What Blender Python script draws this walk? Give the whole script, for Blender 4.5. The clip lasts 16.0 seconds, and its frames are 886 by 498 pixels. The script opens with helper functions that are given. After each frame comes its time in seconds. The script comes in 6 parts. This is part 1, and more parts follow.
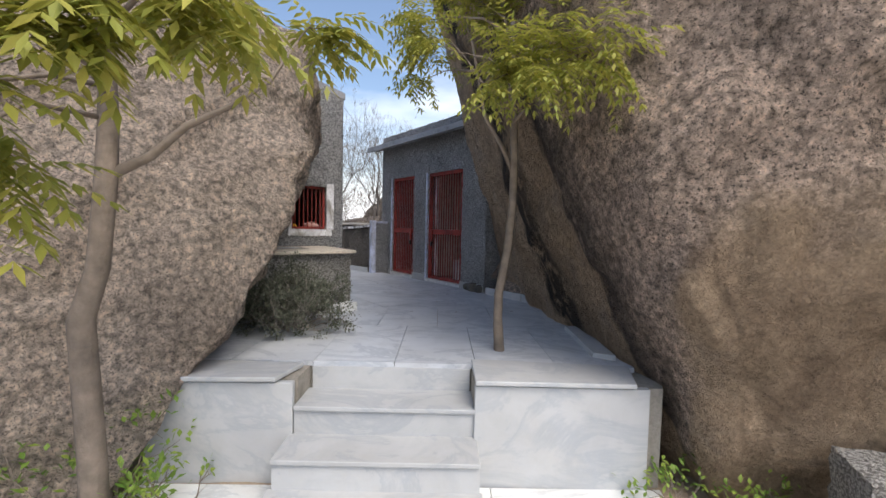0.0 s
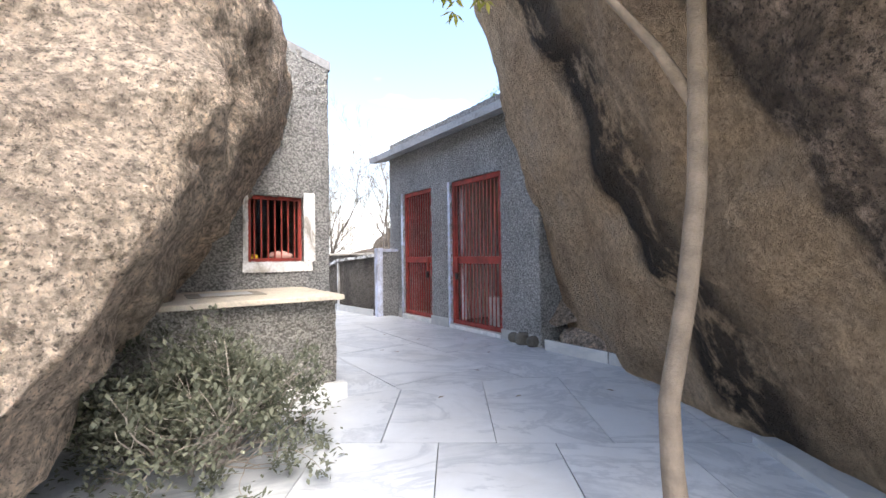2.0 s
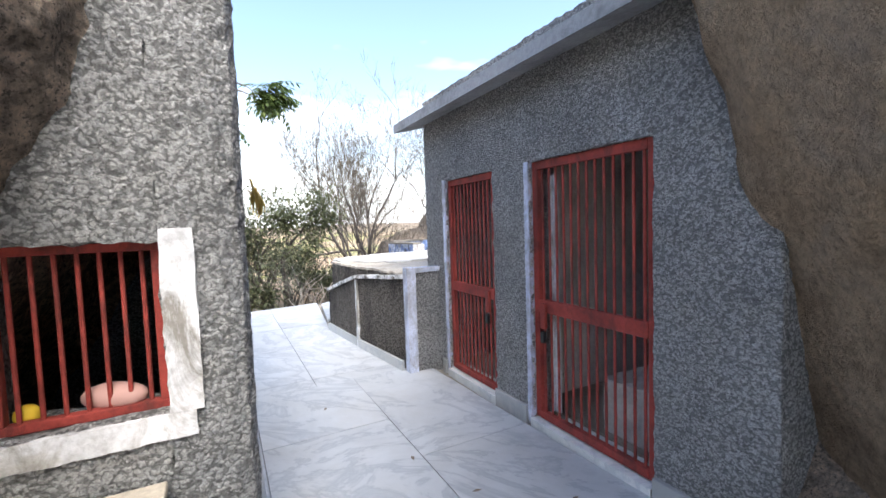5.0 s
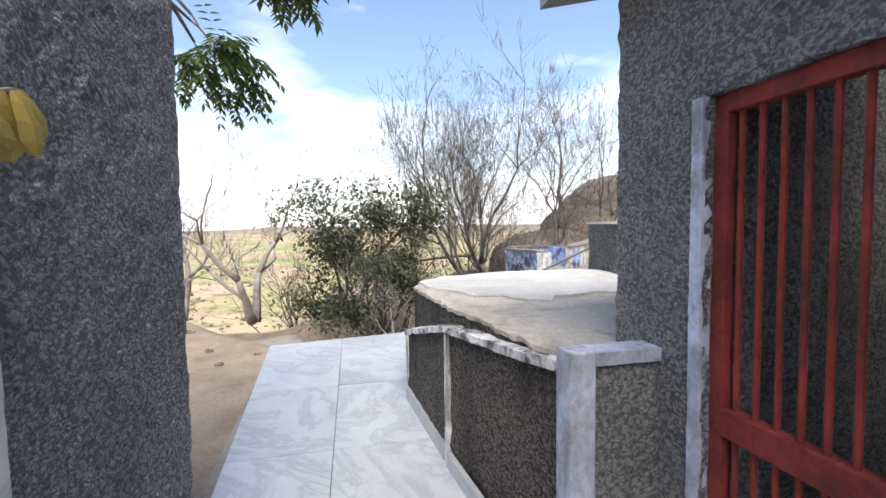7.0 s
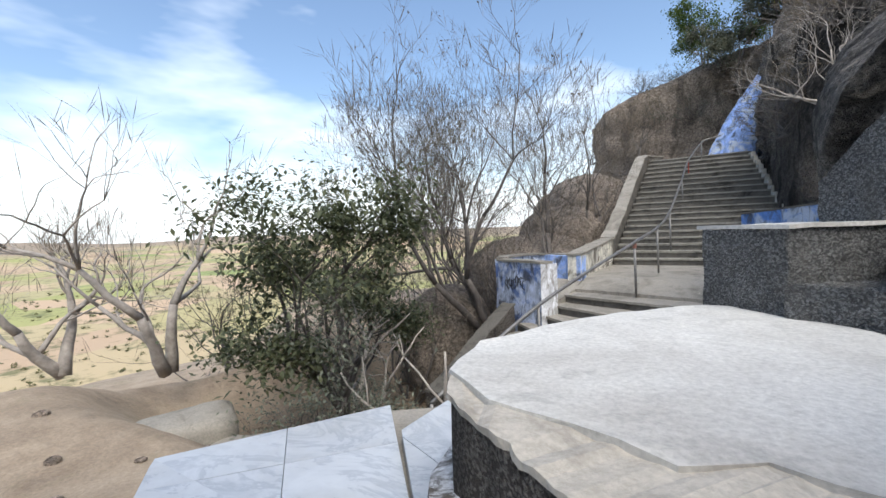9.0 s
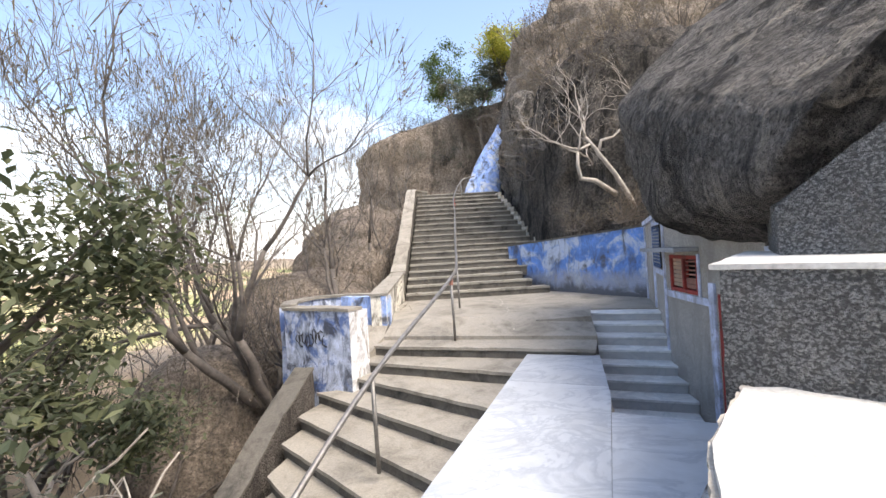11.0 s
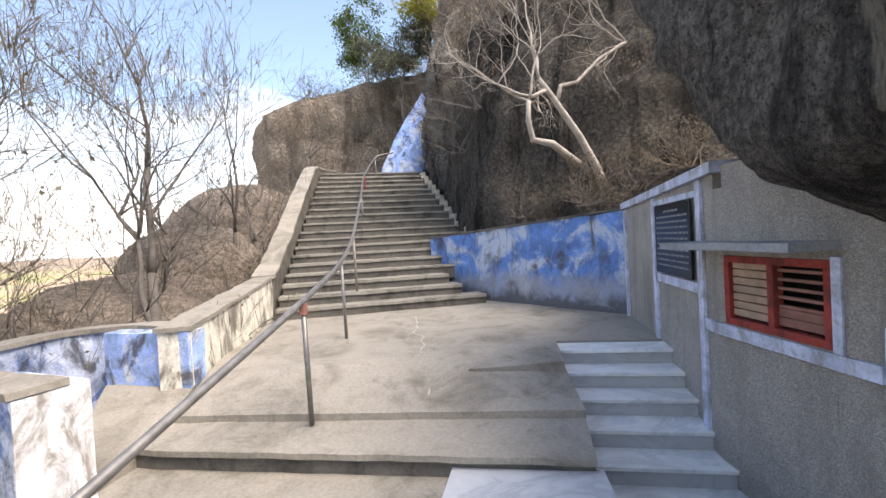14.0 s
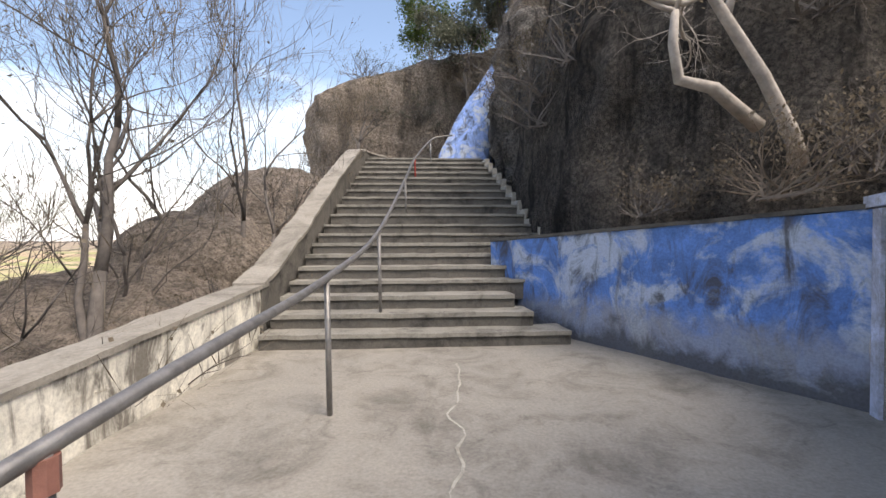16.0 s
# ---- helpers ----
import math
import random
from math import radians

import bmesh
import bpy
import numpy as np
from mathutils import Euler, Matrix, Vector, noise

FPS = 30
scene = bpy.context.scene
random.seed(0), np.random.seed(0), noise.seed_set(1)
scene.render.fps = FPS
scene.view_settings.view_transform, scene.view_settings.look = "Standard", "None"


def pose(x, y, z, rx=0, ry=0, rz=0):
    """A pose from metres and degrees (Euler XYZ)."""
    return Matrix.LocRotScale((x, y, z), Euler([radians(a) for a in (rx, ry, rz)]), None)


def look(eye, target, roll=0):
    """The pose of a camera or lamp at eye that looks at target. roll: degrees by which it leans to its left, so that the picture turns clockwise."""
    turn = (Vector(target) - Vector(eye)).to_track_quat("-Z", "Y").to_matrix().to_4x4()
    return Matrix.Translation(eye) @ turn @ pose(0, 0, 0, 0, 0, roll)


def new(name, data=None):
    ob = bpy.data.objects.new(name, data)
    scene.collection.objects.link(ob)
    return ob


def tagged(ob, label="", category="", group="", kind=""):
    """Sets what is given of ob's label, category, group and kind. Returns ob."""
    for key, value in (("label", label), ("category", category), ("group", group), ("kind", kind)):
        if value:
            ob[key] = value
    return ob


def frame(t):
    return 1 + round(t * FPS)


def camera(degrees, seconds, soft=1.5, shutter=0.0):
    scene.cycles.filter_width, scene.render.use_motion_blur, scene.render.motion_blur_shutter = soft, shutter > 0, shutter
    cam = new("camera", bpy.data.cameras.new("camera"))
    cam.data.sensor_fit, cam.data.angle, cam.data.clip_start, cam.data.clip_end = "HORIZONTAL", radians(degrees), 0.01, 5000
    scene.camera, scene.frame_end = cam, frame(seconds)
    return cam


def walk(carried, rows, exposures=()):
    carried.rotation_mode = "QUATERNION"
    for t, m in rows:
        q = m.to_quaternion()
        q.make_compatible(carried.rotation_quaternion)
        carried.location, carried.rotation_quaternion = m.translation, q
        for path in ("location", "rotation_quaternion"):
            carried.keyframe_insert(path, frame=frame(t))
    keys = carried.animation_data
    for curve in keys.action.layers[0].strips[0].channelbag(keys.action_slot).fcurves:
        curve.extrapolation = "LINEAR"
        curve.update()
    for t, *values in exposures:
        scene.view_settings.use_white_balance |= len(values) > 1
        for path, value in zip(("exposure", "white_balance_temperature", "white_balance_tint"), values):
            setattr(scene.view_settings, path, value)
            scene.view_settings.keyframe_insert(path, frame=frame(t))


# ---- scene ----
cam = camera(92.8, 16.0)
PATH = [
    (0, (1.438, 0.222, 0.983), (1.131, 2.195, 0.873), 1.3),
    (0.5, (1.286, 0.566, 0.97), (0.967, 2.54, 0.912), 0.9),
    (1, (1.171, 1.063, 0.971), (0.849, 3.037, 0.943), 0.5),
    (1.5, (0.995, 1.557, 0.989), (0.657, 3.529, 0.99), 0.1),
    (2, (0.901, 2.111, 0.937), (0.541, 4.078, 0.967), -0.7),
    (2.5, (0.795, 2.593, 1.014), (0.407, 4.555, 1.041), -1.1),
    (3, (0.727, 3.0, 1.163), (0.349, 4.964, 1.18), -1.9),
    (3.2, (0.718, 3.126, 1.213), (0.316, 5.085, 1.232), -1.9),
    (5.3, (0.215, 4.921, 1.493), (-0.478, 6.792, 1.358), -1.8),
    (5.5, (0.154, 5.229, 1.451), (-0.643, 7.059, 1.329), -1.7),
    (6, (-0.111, 5.821, 1.467), (-1.074, 7.57, 1.356), -1.4),
    (6.5, (-0.477, 6.31, 1.466), (-1.523, 8.012, 1.363), -0.9),
    (7, (-0.867, 6.897, 1.5), (-1.945, 8.579, 1.397), -0.7),
    (7.5, (-1.201, 7.353, 1.505), (-2.298, 9.022, 1.405), -0.6),
    (8, (-1.54, 7.868, 1.512), (-2.641, 9.536, 1.423), -0.6),
    (8.2, (-1.669, 8.001, 1.515), (-2.766, 9.671, 1.422), -0.9),
    (10.3, (-3.461, 9.429, 1.655), (-3.696, 11.415, 1.623), -3.0),
    (10.5, (-3.522, 9.587, 1.652), (-3.649, 11.583, 1.635), -3.1),
    (11, (-3.571, 10.168, 1.669), (-3.369, 12.158, 1.684), -3.3),
    (11.5, (-3.624, 10.693, 1.672), (-3.167, 12.64, 1.697), -3.6),
    (12, (-3.515, 11.258, 1.679), (-3.019, 13.196, 1.7), -3.7),
    (12.5, (-3.34, 11.783, 1.66), (-2.819, 13.714, 1.687), -3.6),
    (13, (-3.065, 12.306, 1.652), (-2.529, 14.233, 1.67), -3.5),
    (13.5, (-2.802, 12.863, 1.647), (-2.271, 14.792, 1.645), -3.4),
    (14, (-2.537, 13.46, 1.662), (-2.013, 15.39, 1.625), -3.1),
    (14.5, (-2.312, 14.056, 1.691), (-1.803, 15.989, 1.633), -3.0),
    (15, (-2.17, 14.724, 1.725), (-1.719, 16.672, 1.67), -2.7),
    (15.5, (-1.992, 15.319, 1.755), (-1.643, 17.288, 1.706), -2.1),
    (16, (-1.902, 15.963, 1.741), (-1.664, 17.948, 1.703), -0.2),
]
walk(cam, [(t, look(eye, target, roll)) for t, eye, target, roll in PATH],
     [(0.0, 0.6, 6600, 11), (1.0, 1.15, 6700, 11), (2.0, 2.0, 6800, 11), (3.2, 2.0, 6500, 9), (5.5, 1.6, 6500, 9), (6.7, 1.35, 6700, 10), (7.5, 0.55, 6350, 8), (8.2, 0.35, 6150, 6), (10.3, 1.5, 6850, 10), (13.0, 1.55, 7100, 12), (15.0, 1.3, 7150, 13), (16.0, 1.05, 7050, 12)])

# ---- world and sun ----
world = bpy.data.worlds.new("sky")
scene.world = world
world.use_nodes = True
SUN_EL, SUN_AZ = 55.0, 140.0
wt = world.node_tree
wt.nodes.clear()
w_out = wt.nodes.new("ShaderNodeOutputWorld")
w_bg = wt.nodes.new("ShaderNodeBackground")
w_sky = wt.nodes.new("ShaderNodeTexSky")
w_sky.sky_type, w_sky.sun_disc = "NISHITA", False
w_sky.sun_elevation, w_sky.sun_rotation = radians(SUN_EL), radians(SUN_AZ)
w_sky.air_density, w_sky.dust_density, w_sky.ozone_density = 1.0, 2.2, 1.2
w_bg.inputs["Strength"].default_value = 0.15
w_tc = wt.nodes.new("ShaderNodeTexCoord")
w_map = wt.nodes.new("ShaderNodeMapping")
w_map.inputs["Scale"].default_value = (1.0, 1.0, 3.2)
w_n = wt.nodes.new("ShaderNodeTexNoise")
w_n.inputs["Scale"].default_value, w_n.inputs["Detail"].default_value, w_n.inputs["Roughness"].default_value = 3.1, 4.0, 0.52
w_sep = wt.nodes.new("ShaderNodeSeparateXYZ")
w_low = wt.nodes.new("ShaderNodeMapRange")
w_low.inputs["From Min"].default_value, w_low.inputs["From Max"].default_value = 0.5, 0.0
w_low.inputs["To Min"].default_value, w_low.inputs["To Max"].default_value = -0.17, 0.15
w_add = wt.nodes.new("ShaderNodeMath")
w_add.operation = "ADD"
w_soft = wt.nodes.new("ShaderNodeMath")
w_soft.operation = "MULTIPLY_ADD"
w_soft.inputs[1].default_value, w_soft.inputs[2].default_value = 0.5, 0.27
w_ramp = wt.nodes.new("ShaderNodeValToRGB")
w_ramp.color_ramp.elements[0].position, w_ramp.color_ramp.elements[1].position = 0.46, 0.76
w_mix = wt.nodes.new("ShaderNodeMix")
w_mix.data_type = "RGBA"
w_mix.inputs[7].default_value = (7.6, 7.75, 8.0, 1)
wt.links.new(w_tc.outputs["Generated"], w_map.inputs["Vector"])
wt.links.new(w_map.outputs["Vector"], w_n.inputs["Vector"])
wt.links.new(w_tc.outputs["Generated"], w_sep.inputs["Vector"])
wt.links.new(w_sep.outputs["Z"], w_low.inputs["Value"])
wt.links.new(w_n.outputs["Fac"], w_soft.inputs[0])
wt.links.new(w_soft.outputs["Value"], w_add.inputs[0])
wt.links.new(w_low.outputs["Result"], w_add.inputs[1])
wt.links.new(w_add.outputs["Value"], w_ramp.inputs["Fac"])
wt.links.new(w_ramp.outputs["Color"], w_mix.inputs["Factor"])
wt.links.new(w_sky.outputs["Color"], w_mix.inputs[6])
wt.links.new(w_mix.outputs[2], w_bg.inputs["Color"])
wt.links.new(w_bg.outputs["Background"], w_out.inputs["Surface"])
sun = new("sun", bpy.data.lights.new("sun", "SUN"))
sun.data.energy, sun.data.angle, sun.data.color = 1.75, radians(34), (1.0, 0.95, 0.87)
sun_dir = Vector((math.sin(radians(SUN_AZ)) * math.cos(radians(SUN_EL)), math.cos(radians(SUN_AZ)) * math.cos(radians(SUN_EL)), math.sin(radians(SUN_EL))))
sun.matrix_world = look(sun_dir * 40, (0, 0, 0))

# ---- materials ----
def mat_base(name):
    m = bpy.data.materials.new(name)
    m.use_nodes = True
    nt = m.node_tree
    b = nt.nodes["Principled BSDF"]
    tc = nt.nodes.new("ShaderNodeTexCoord")
    return m, nt, b, tc.outputs["Object"]


def n_noise(nt, vec, scale, detail=4.0, rough=0.6, dist=0.0, stretch=None):
    if stretch:
        mp = nt.nodes.new("ShaderNodeMapping")
        mp.inputs["Scale"].default_value = stretch
        nt.links.new(vec, mp.inputs["Vector"])
        vec = mp.outputs["Vector"]
    n = nt.nodes.new("ShaderNodeTexNoise")
    n.inputs["Scale"].default_value, n.inputs["Detail"].default_value = scale, detail
    n.inputs["Roughness"].default_value, n.inputs["Distortion"].default_value = rough, dist
    nt.links.new(vec, n.inputs["Vector"])
    return n.outputs["Fac"]


def n_ramp(nt, fac, stops):
    r = nt.nodes.new("ShaderNodeValToRGB")
    e = r.color_ramp.elements
    while len(e) < len(stops):
        e.new(0.5)
    for k, (p, c) in zip(e, stops):
        k.position = p
        k.color = (*c, 1) if len(c) == 3 else c
    nt.links.new(fac, r.inputs["Fac"])
    return r.outputs["Color"]


def grey(v):
    return (v, v, v)


def n_mix(nt, fac, a, b, mode="MIX"):
    m = nt.nodes.new("ShaderNodeMix")
    m.data_type, m.blend_type = "RGBA", mode
    for sock, val in ((m.inputs["Factor"], fac), (m.inputs[6], a), (m.inputs[7], b)):
        if isinstance(val, bpy.types.NodeSocket):
            nt.links.new(val, sock)
        elif isinstance(val, (int, float)):
            sock.default_value = val
        else:
            sock.default_value = (*val, 1)
    return m.outputs[2]


def n_bump(nt, b, height, strength, distance, prev=None):
    bp = nt.nodes.new("ShaderNodeBump")
    bp.inputs["Strength"].default_value, bp.inputs["Distance"].default_value = strength, distance
    nt.links.new(height, bp.inputs["Height"])
    if prev is not None:
        nt.links.new(prev, bp.inputs["Normal"])
    nt.links.new(bp.outputs["Normal"], b.inputs["Normal"])
    return bp.outputs["Normal"]


def n_island(nt, lo, hi):
    g = nt.nodes.new("ShaderNodeObjectInfo")
    return n_ramp(nt, g.outputs["Random"], [(0, grey(lo)), (1, grey(hi))])


def plain(name, colour, rough=0.6, metal=0.0, vary=0.12, scale=6.0, bump=0.0):
    m, nt, b, v = mat_base(name)
    lo = tuple(c * (1 - vary) for c in colour)
    hi = tuple(min(1, c * (1 + vary)) for c in colour)
    f = n_noise(nt, v, scale, 5)
    nt.links.new(n_ramp(nt, f, [(0.3, lo), (0.7, hi)]), b.inputs["Base Color"])
    b.inputs["Roughness"].default_value, b.inputs["Metallic"].default_value = rough, metal
    if bump:
        n_bump(nt, b, n_noise(nt, v, scale * 6, 4), bump, 0.01)
    return m


def n_plane(nt, vec, normal, at, wave, wobble):
    """0.5 on the plane, rising to 1 one metre before it; its line wobbles with the given noise."""
    dot = nt.nodes.new("ShaderNodeVectorMath")
    dot.operation = "DOT_PRODUCT"
    dot.inputs[1].default_value = normal
    nt.links.new(vec, dot.inputs[0])
    shift = nt.nodes.new("ShaderNodeMath")
    shift.operation = "SUBTRACT"
    shift.inputs[1].default_value = Vector(normal).dot(Vector(at)) + 0.5 * wobble
    nt.links.new(dot.outputs["Value"], shift.inputs[0])
    add = nt.nodes.new("ShaderNodeMath")
    add.operation = "MULTIPLY_ADD"
    add.inputs[1].default_value = wobble
    nt.links.new(wave, add.inputs[0])
    nt.links.new(shift.outputs["Value"], add.inputs[2])
    rng = nt.nodes.new("ShaderNodeMapRange")
    rng.inputs["From Min"].default_value, rng.inputs["From Max"].default_value = -1.0, 1.0
    nt.links.new(add.outputs["Value"], rng.inputs["Value"])
    return rng.outputs["Result"]


def granite(name, pale, mid, dark, streak=0.5, lichen=0.3, scale=1.0, streak_dir=(1.6, 1.6, 0.22), bump=1.0, tilt=0.0, edge=(0.5, 0.6), coarse=1.0, bare=None, runs=0.0):
    """Weathered granite: coarse grains, broad stains and dark water streaks."""
    m, nt, b, v = mat_base(name)
    broad = n_noise(nt, v, 0.9 * scale, 5, 0.6, 0.4)
    col = n_ramp(nt, broad, [(0.3, mid), (0.52, pale), (0.7, tuple((p + q) / 2 for p, q in zip(pale, mid)))])
    fine = n_noise(nt, v, 26 * scale, 6, 0.75)
    col = n_mix(nt, 0.75, col, n_ramp(nt, fine, [(0.36, grey(0.22)), (0.47, grey(0.8)), (0.62, grey(1.35))]), "MULTIPLY")
    gw = nt.nodes.new("ShaderNodeTexNoise")
    gw.inputs["Scale"].default_value = 14 * scale
    nt.links.new(v, gw.inputs["Vector"])
    gv = nt.nodes.new("ShaderNodeTexVoronoi")
    gv.inputs["Scale"].default_value = 21 * scale
    nt.links.new(n_mix(nt, 0.07, v, gw.outputs["Color"], "ADD"), gv.inputs["Vector"])
    grain = n_ramp(nt, gv.outputs["Distance"], [(0.1, grey(1)), (0.75, grey(0))])
    col = n_mix(nt, 0.55 * coarse, col, n_ramp(nt, grain, [(0.02, grey(0.35)), (0.4, grey(1.0)), (1.0, grey(1.25))]), "MULTIPLY")
    pits = n_noise(nt, v, 75 * scale, 3, 0.7)
    col = n_mix(nt, n_ramp(nt, pits, [(0.36, grey(0.9)), (0.46, grey(0))]), col, dark)
    blot = n_noise(nt, v, 2.3 * scale, 6, 0.7, 0.6)
    col = n_mix(nt, n_ramp(nt, blot, [(0.52, grey(0)), (0.72, grey(lichen))]), col, dark)
    turn = nt.nodes.new("ShaderNodeMapping")
    turn.inputs["Rotation"].default_value = (radians(tilt), 0, 0)
    nt.links.new(v, turn.inputs["Vector"])
    st = n_noise(nt, turn.outputs["Vector"], 1.5 * scale, 7, 0.68, 0.6, streak_dir)
    col = n_mix(nt, n_ramp(nt, st, [(edge[0], grey(0)), (edge[1], grey(streak))]), col, tuple(c * 0.35 for c in dark))
    if runs:
        rn = n_noise(nt, v, 1.3, 6, 0.6, 0.3, (1.0, 2.6, 0.35))
        col = n_mix(nt, n_ramp(nt, rn, [(0.60, grey(0)), (0.635, grey(runs)), (0.66, grey(runs * 0.2))]), col, (0.46, 0.41, 0.34))
    if bare:
        # behind the ridge the rock is split and pale; rain has blackened the ridge and one run down the split face
        wave = n_noise(nt, v, 1.7, 6, 0.62)
        ridge, run_off, under = (n_plane(nt, v, n, q, wave, w) for n, q, w in bare)
        strk = n_noise(nt, turn.outputs["Vector"], 2.6, 7, 0.7, 0.4, (1.4, 1.4, 0.3))
        patch = n_ramp(nt, strk, [(0.40, grey(0.12)), (0.5, grey(1))])
        split = n_ramp(nt, n_noise(nt, v, 2.2, 6, 0.6, 0.3), [(0.3, (0.42, 0.3, 0.2)), (0.55, (0.62, 0.46, 0.31)), (0.75, (0.54, 0.43, 0.33))])
        split = n_mix(nt, 0.6, split, n_ramp(nt, fine, [(0.36, grey(0.5)), (0.6, grey(1.15))]), "MULTIPLY")
        split = n_mix(nt, n_mix(nt, 1.0, n_ramp(nt, run_off, [(0.46, grey(0)), (0.52, grey(1)), (0.64, grey(0.9)), (0.74, grey(0.4)), (0.95, grey(0.25))]), patch, "MULTIPLY"), split, tuple(c * 0.5 for c in dark))
        col = n_mix(nt, n_mix(nt, 1.0, n_ramp(nt, ridge, [(0.5, grey(0.95)), (0.62, grey(0.6)), (0.78, grey(0.05))]), patch, "MULTIPLY"), col, tuple(c * 0.6 for c in dark))
        col = n_mix(nt, n_ramp(nt, ridge, [(0.49, grey(1)), (0.525, grey(0))]), col, split)
        col = n_mix(nt, n_ramp(nt, under, [(0.44, grey(0)), (0.48, grey(1))]), col, split)
    nt.links.new(col, b.inputs["Base Color"])
    b.inputs["Roughness"].default_value = 0.9
    b.inputs["Specular IOR Level"].default_value = 0.25
    h1 = n_noise(nt, v, 18 * scale, 8, 0.72, 0.3)
    h2 = n_noise(nt, v, 5 * scale, 6, 0.65, 0.8, (1, 1, 1.6))
    n1 = n_bump(nt, b, h2, 0.8 * bump, 0.18)
    n2 = n_bump(nt, b, grain, 0.9 * coarse, 0.035, n1)
    n_bump(nt, b, h1, 1.0 * bump, 0.12, n2)
    return m


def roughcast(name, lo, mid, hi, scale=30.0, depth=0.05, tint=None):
    """Pebble-dash render thrown on a wall: overlapping flakes with open crevices, their shade painted in with lo."""
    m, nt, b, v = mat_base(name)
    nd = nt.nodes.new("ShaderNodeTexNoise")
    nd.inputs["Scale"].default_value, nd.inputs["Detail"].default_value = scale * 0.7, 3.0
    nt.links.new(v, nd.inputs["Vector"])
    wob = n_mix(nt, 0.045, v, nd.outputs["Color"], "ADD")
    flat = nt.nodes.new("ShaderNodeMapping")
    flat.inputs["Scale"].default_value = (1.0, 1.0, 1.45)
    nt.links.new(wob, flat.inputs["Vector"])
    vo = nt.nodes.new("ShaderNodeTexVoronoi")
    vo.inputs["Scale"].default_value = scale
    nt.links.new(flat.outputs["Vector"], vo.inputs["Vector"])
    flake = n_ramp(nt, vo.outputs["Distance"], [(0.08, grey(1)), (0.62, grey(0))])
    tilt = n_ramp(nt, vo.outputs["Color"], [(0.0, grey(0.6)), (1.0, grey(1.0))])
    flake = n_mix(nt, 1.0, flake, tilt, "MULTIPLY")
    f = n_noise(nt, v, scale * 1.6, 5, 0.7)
    # lo darkens the gaps between flakes: fine shade put into the colour
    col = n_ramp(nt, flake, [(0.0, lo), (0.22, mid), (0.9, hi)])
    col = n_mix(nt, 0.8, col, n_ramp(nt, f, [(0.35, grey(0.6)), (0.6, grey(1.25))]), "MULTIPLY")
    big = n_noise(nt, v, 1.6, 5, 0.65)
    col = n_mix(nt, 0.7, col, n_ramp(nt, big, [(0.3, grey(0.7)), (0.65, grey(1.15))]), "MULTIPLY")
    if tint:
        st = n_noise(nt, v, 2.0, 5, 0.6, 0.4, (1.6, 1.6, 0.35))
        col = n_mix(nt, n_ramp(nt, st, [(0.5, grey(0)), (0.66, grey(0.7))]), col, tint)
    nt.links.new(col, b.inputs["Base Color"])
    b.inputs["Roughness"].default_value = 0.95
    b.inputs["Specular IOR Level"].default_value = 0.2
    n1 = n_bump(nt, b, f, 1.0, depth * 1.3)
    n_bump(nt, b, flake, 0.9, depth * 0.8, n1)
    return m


def marble(name, base=(0.55, 0.575, 0.605), vein=(0.24, 0.275, 0.33), rough=0.32, dirt=0.25):
    m, nt, b, v = mat_base(name)
    oi = nt.nodes.new("ShaderNodeObjectInfo")
    off = nt.nodes.new("ShaderNodeVectorMath")
    off.operation = "MULTIPLY_ADD"
    cx = nt.nodes.new("ShaderNodeCombineXYZ")
    nt.links.new(oi.outputs["Random"], cx.inputs["X"])
    nt.links.new(oi.outputs["Random"], cx.inputs["Y"])
    off.inputs[1].default_value = (37.0, 19.0, 5.0)
    nt.links.new(cx.outputs["Vector"], off.inputs[0])
    nt.links.new(v, off.inputs[2])
    p = off.outputs["Vector"]
    veins = n_noise(nt, p, 1.1, 9, 0.66, 1.3, (1.0, 1.7, 1.5))
    line = n_ramp(nt, veins, [(0.40, grey(0)), (0.485, grey(0.5)), (0.51, grey(0.1)), (0.6, grey(0)), (0.66, grey(0.2)), (0.72, grey(0))])
    cloud = n_noise(nt, p, 2.4, 5, 0.6, 0.8)
    col = n_ramp(nt, cloud, [(0.3, tuple(c * 0.88 for c in base)), (0.6, base)])
    col = n_mix(nt, line, col, vein)
    di = n_noise(nt, v, 1.3, 7, 0.7)
    col = n_mix(nt, n_ramp(nt, di, [(0.48, grey(0)), (0.75, grey(dirt))]), col, (0.42, 0.39, 0.33))
    col = n_mix(nt, 1.0, col, n_island(nt, 0.9, 1.04), "MULTIPLY")
    nt.links.new(col, b.inputs["Base Color"])
    nt.links.new(n_ramp(nt, di, [(0.3, grey(rough)), (0.8, grey(rough + 0.3))]), b.inputs["Roughness"])
    n_bump(nt, b, n_noise(nt, v, 14, 5), 0.12, 0.01)
    return m


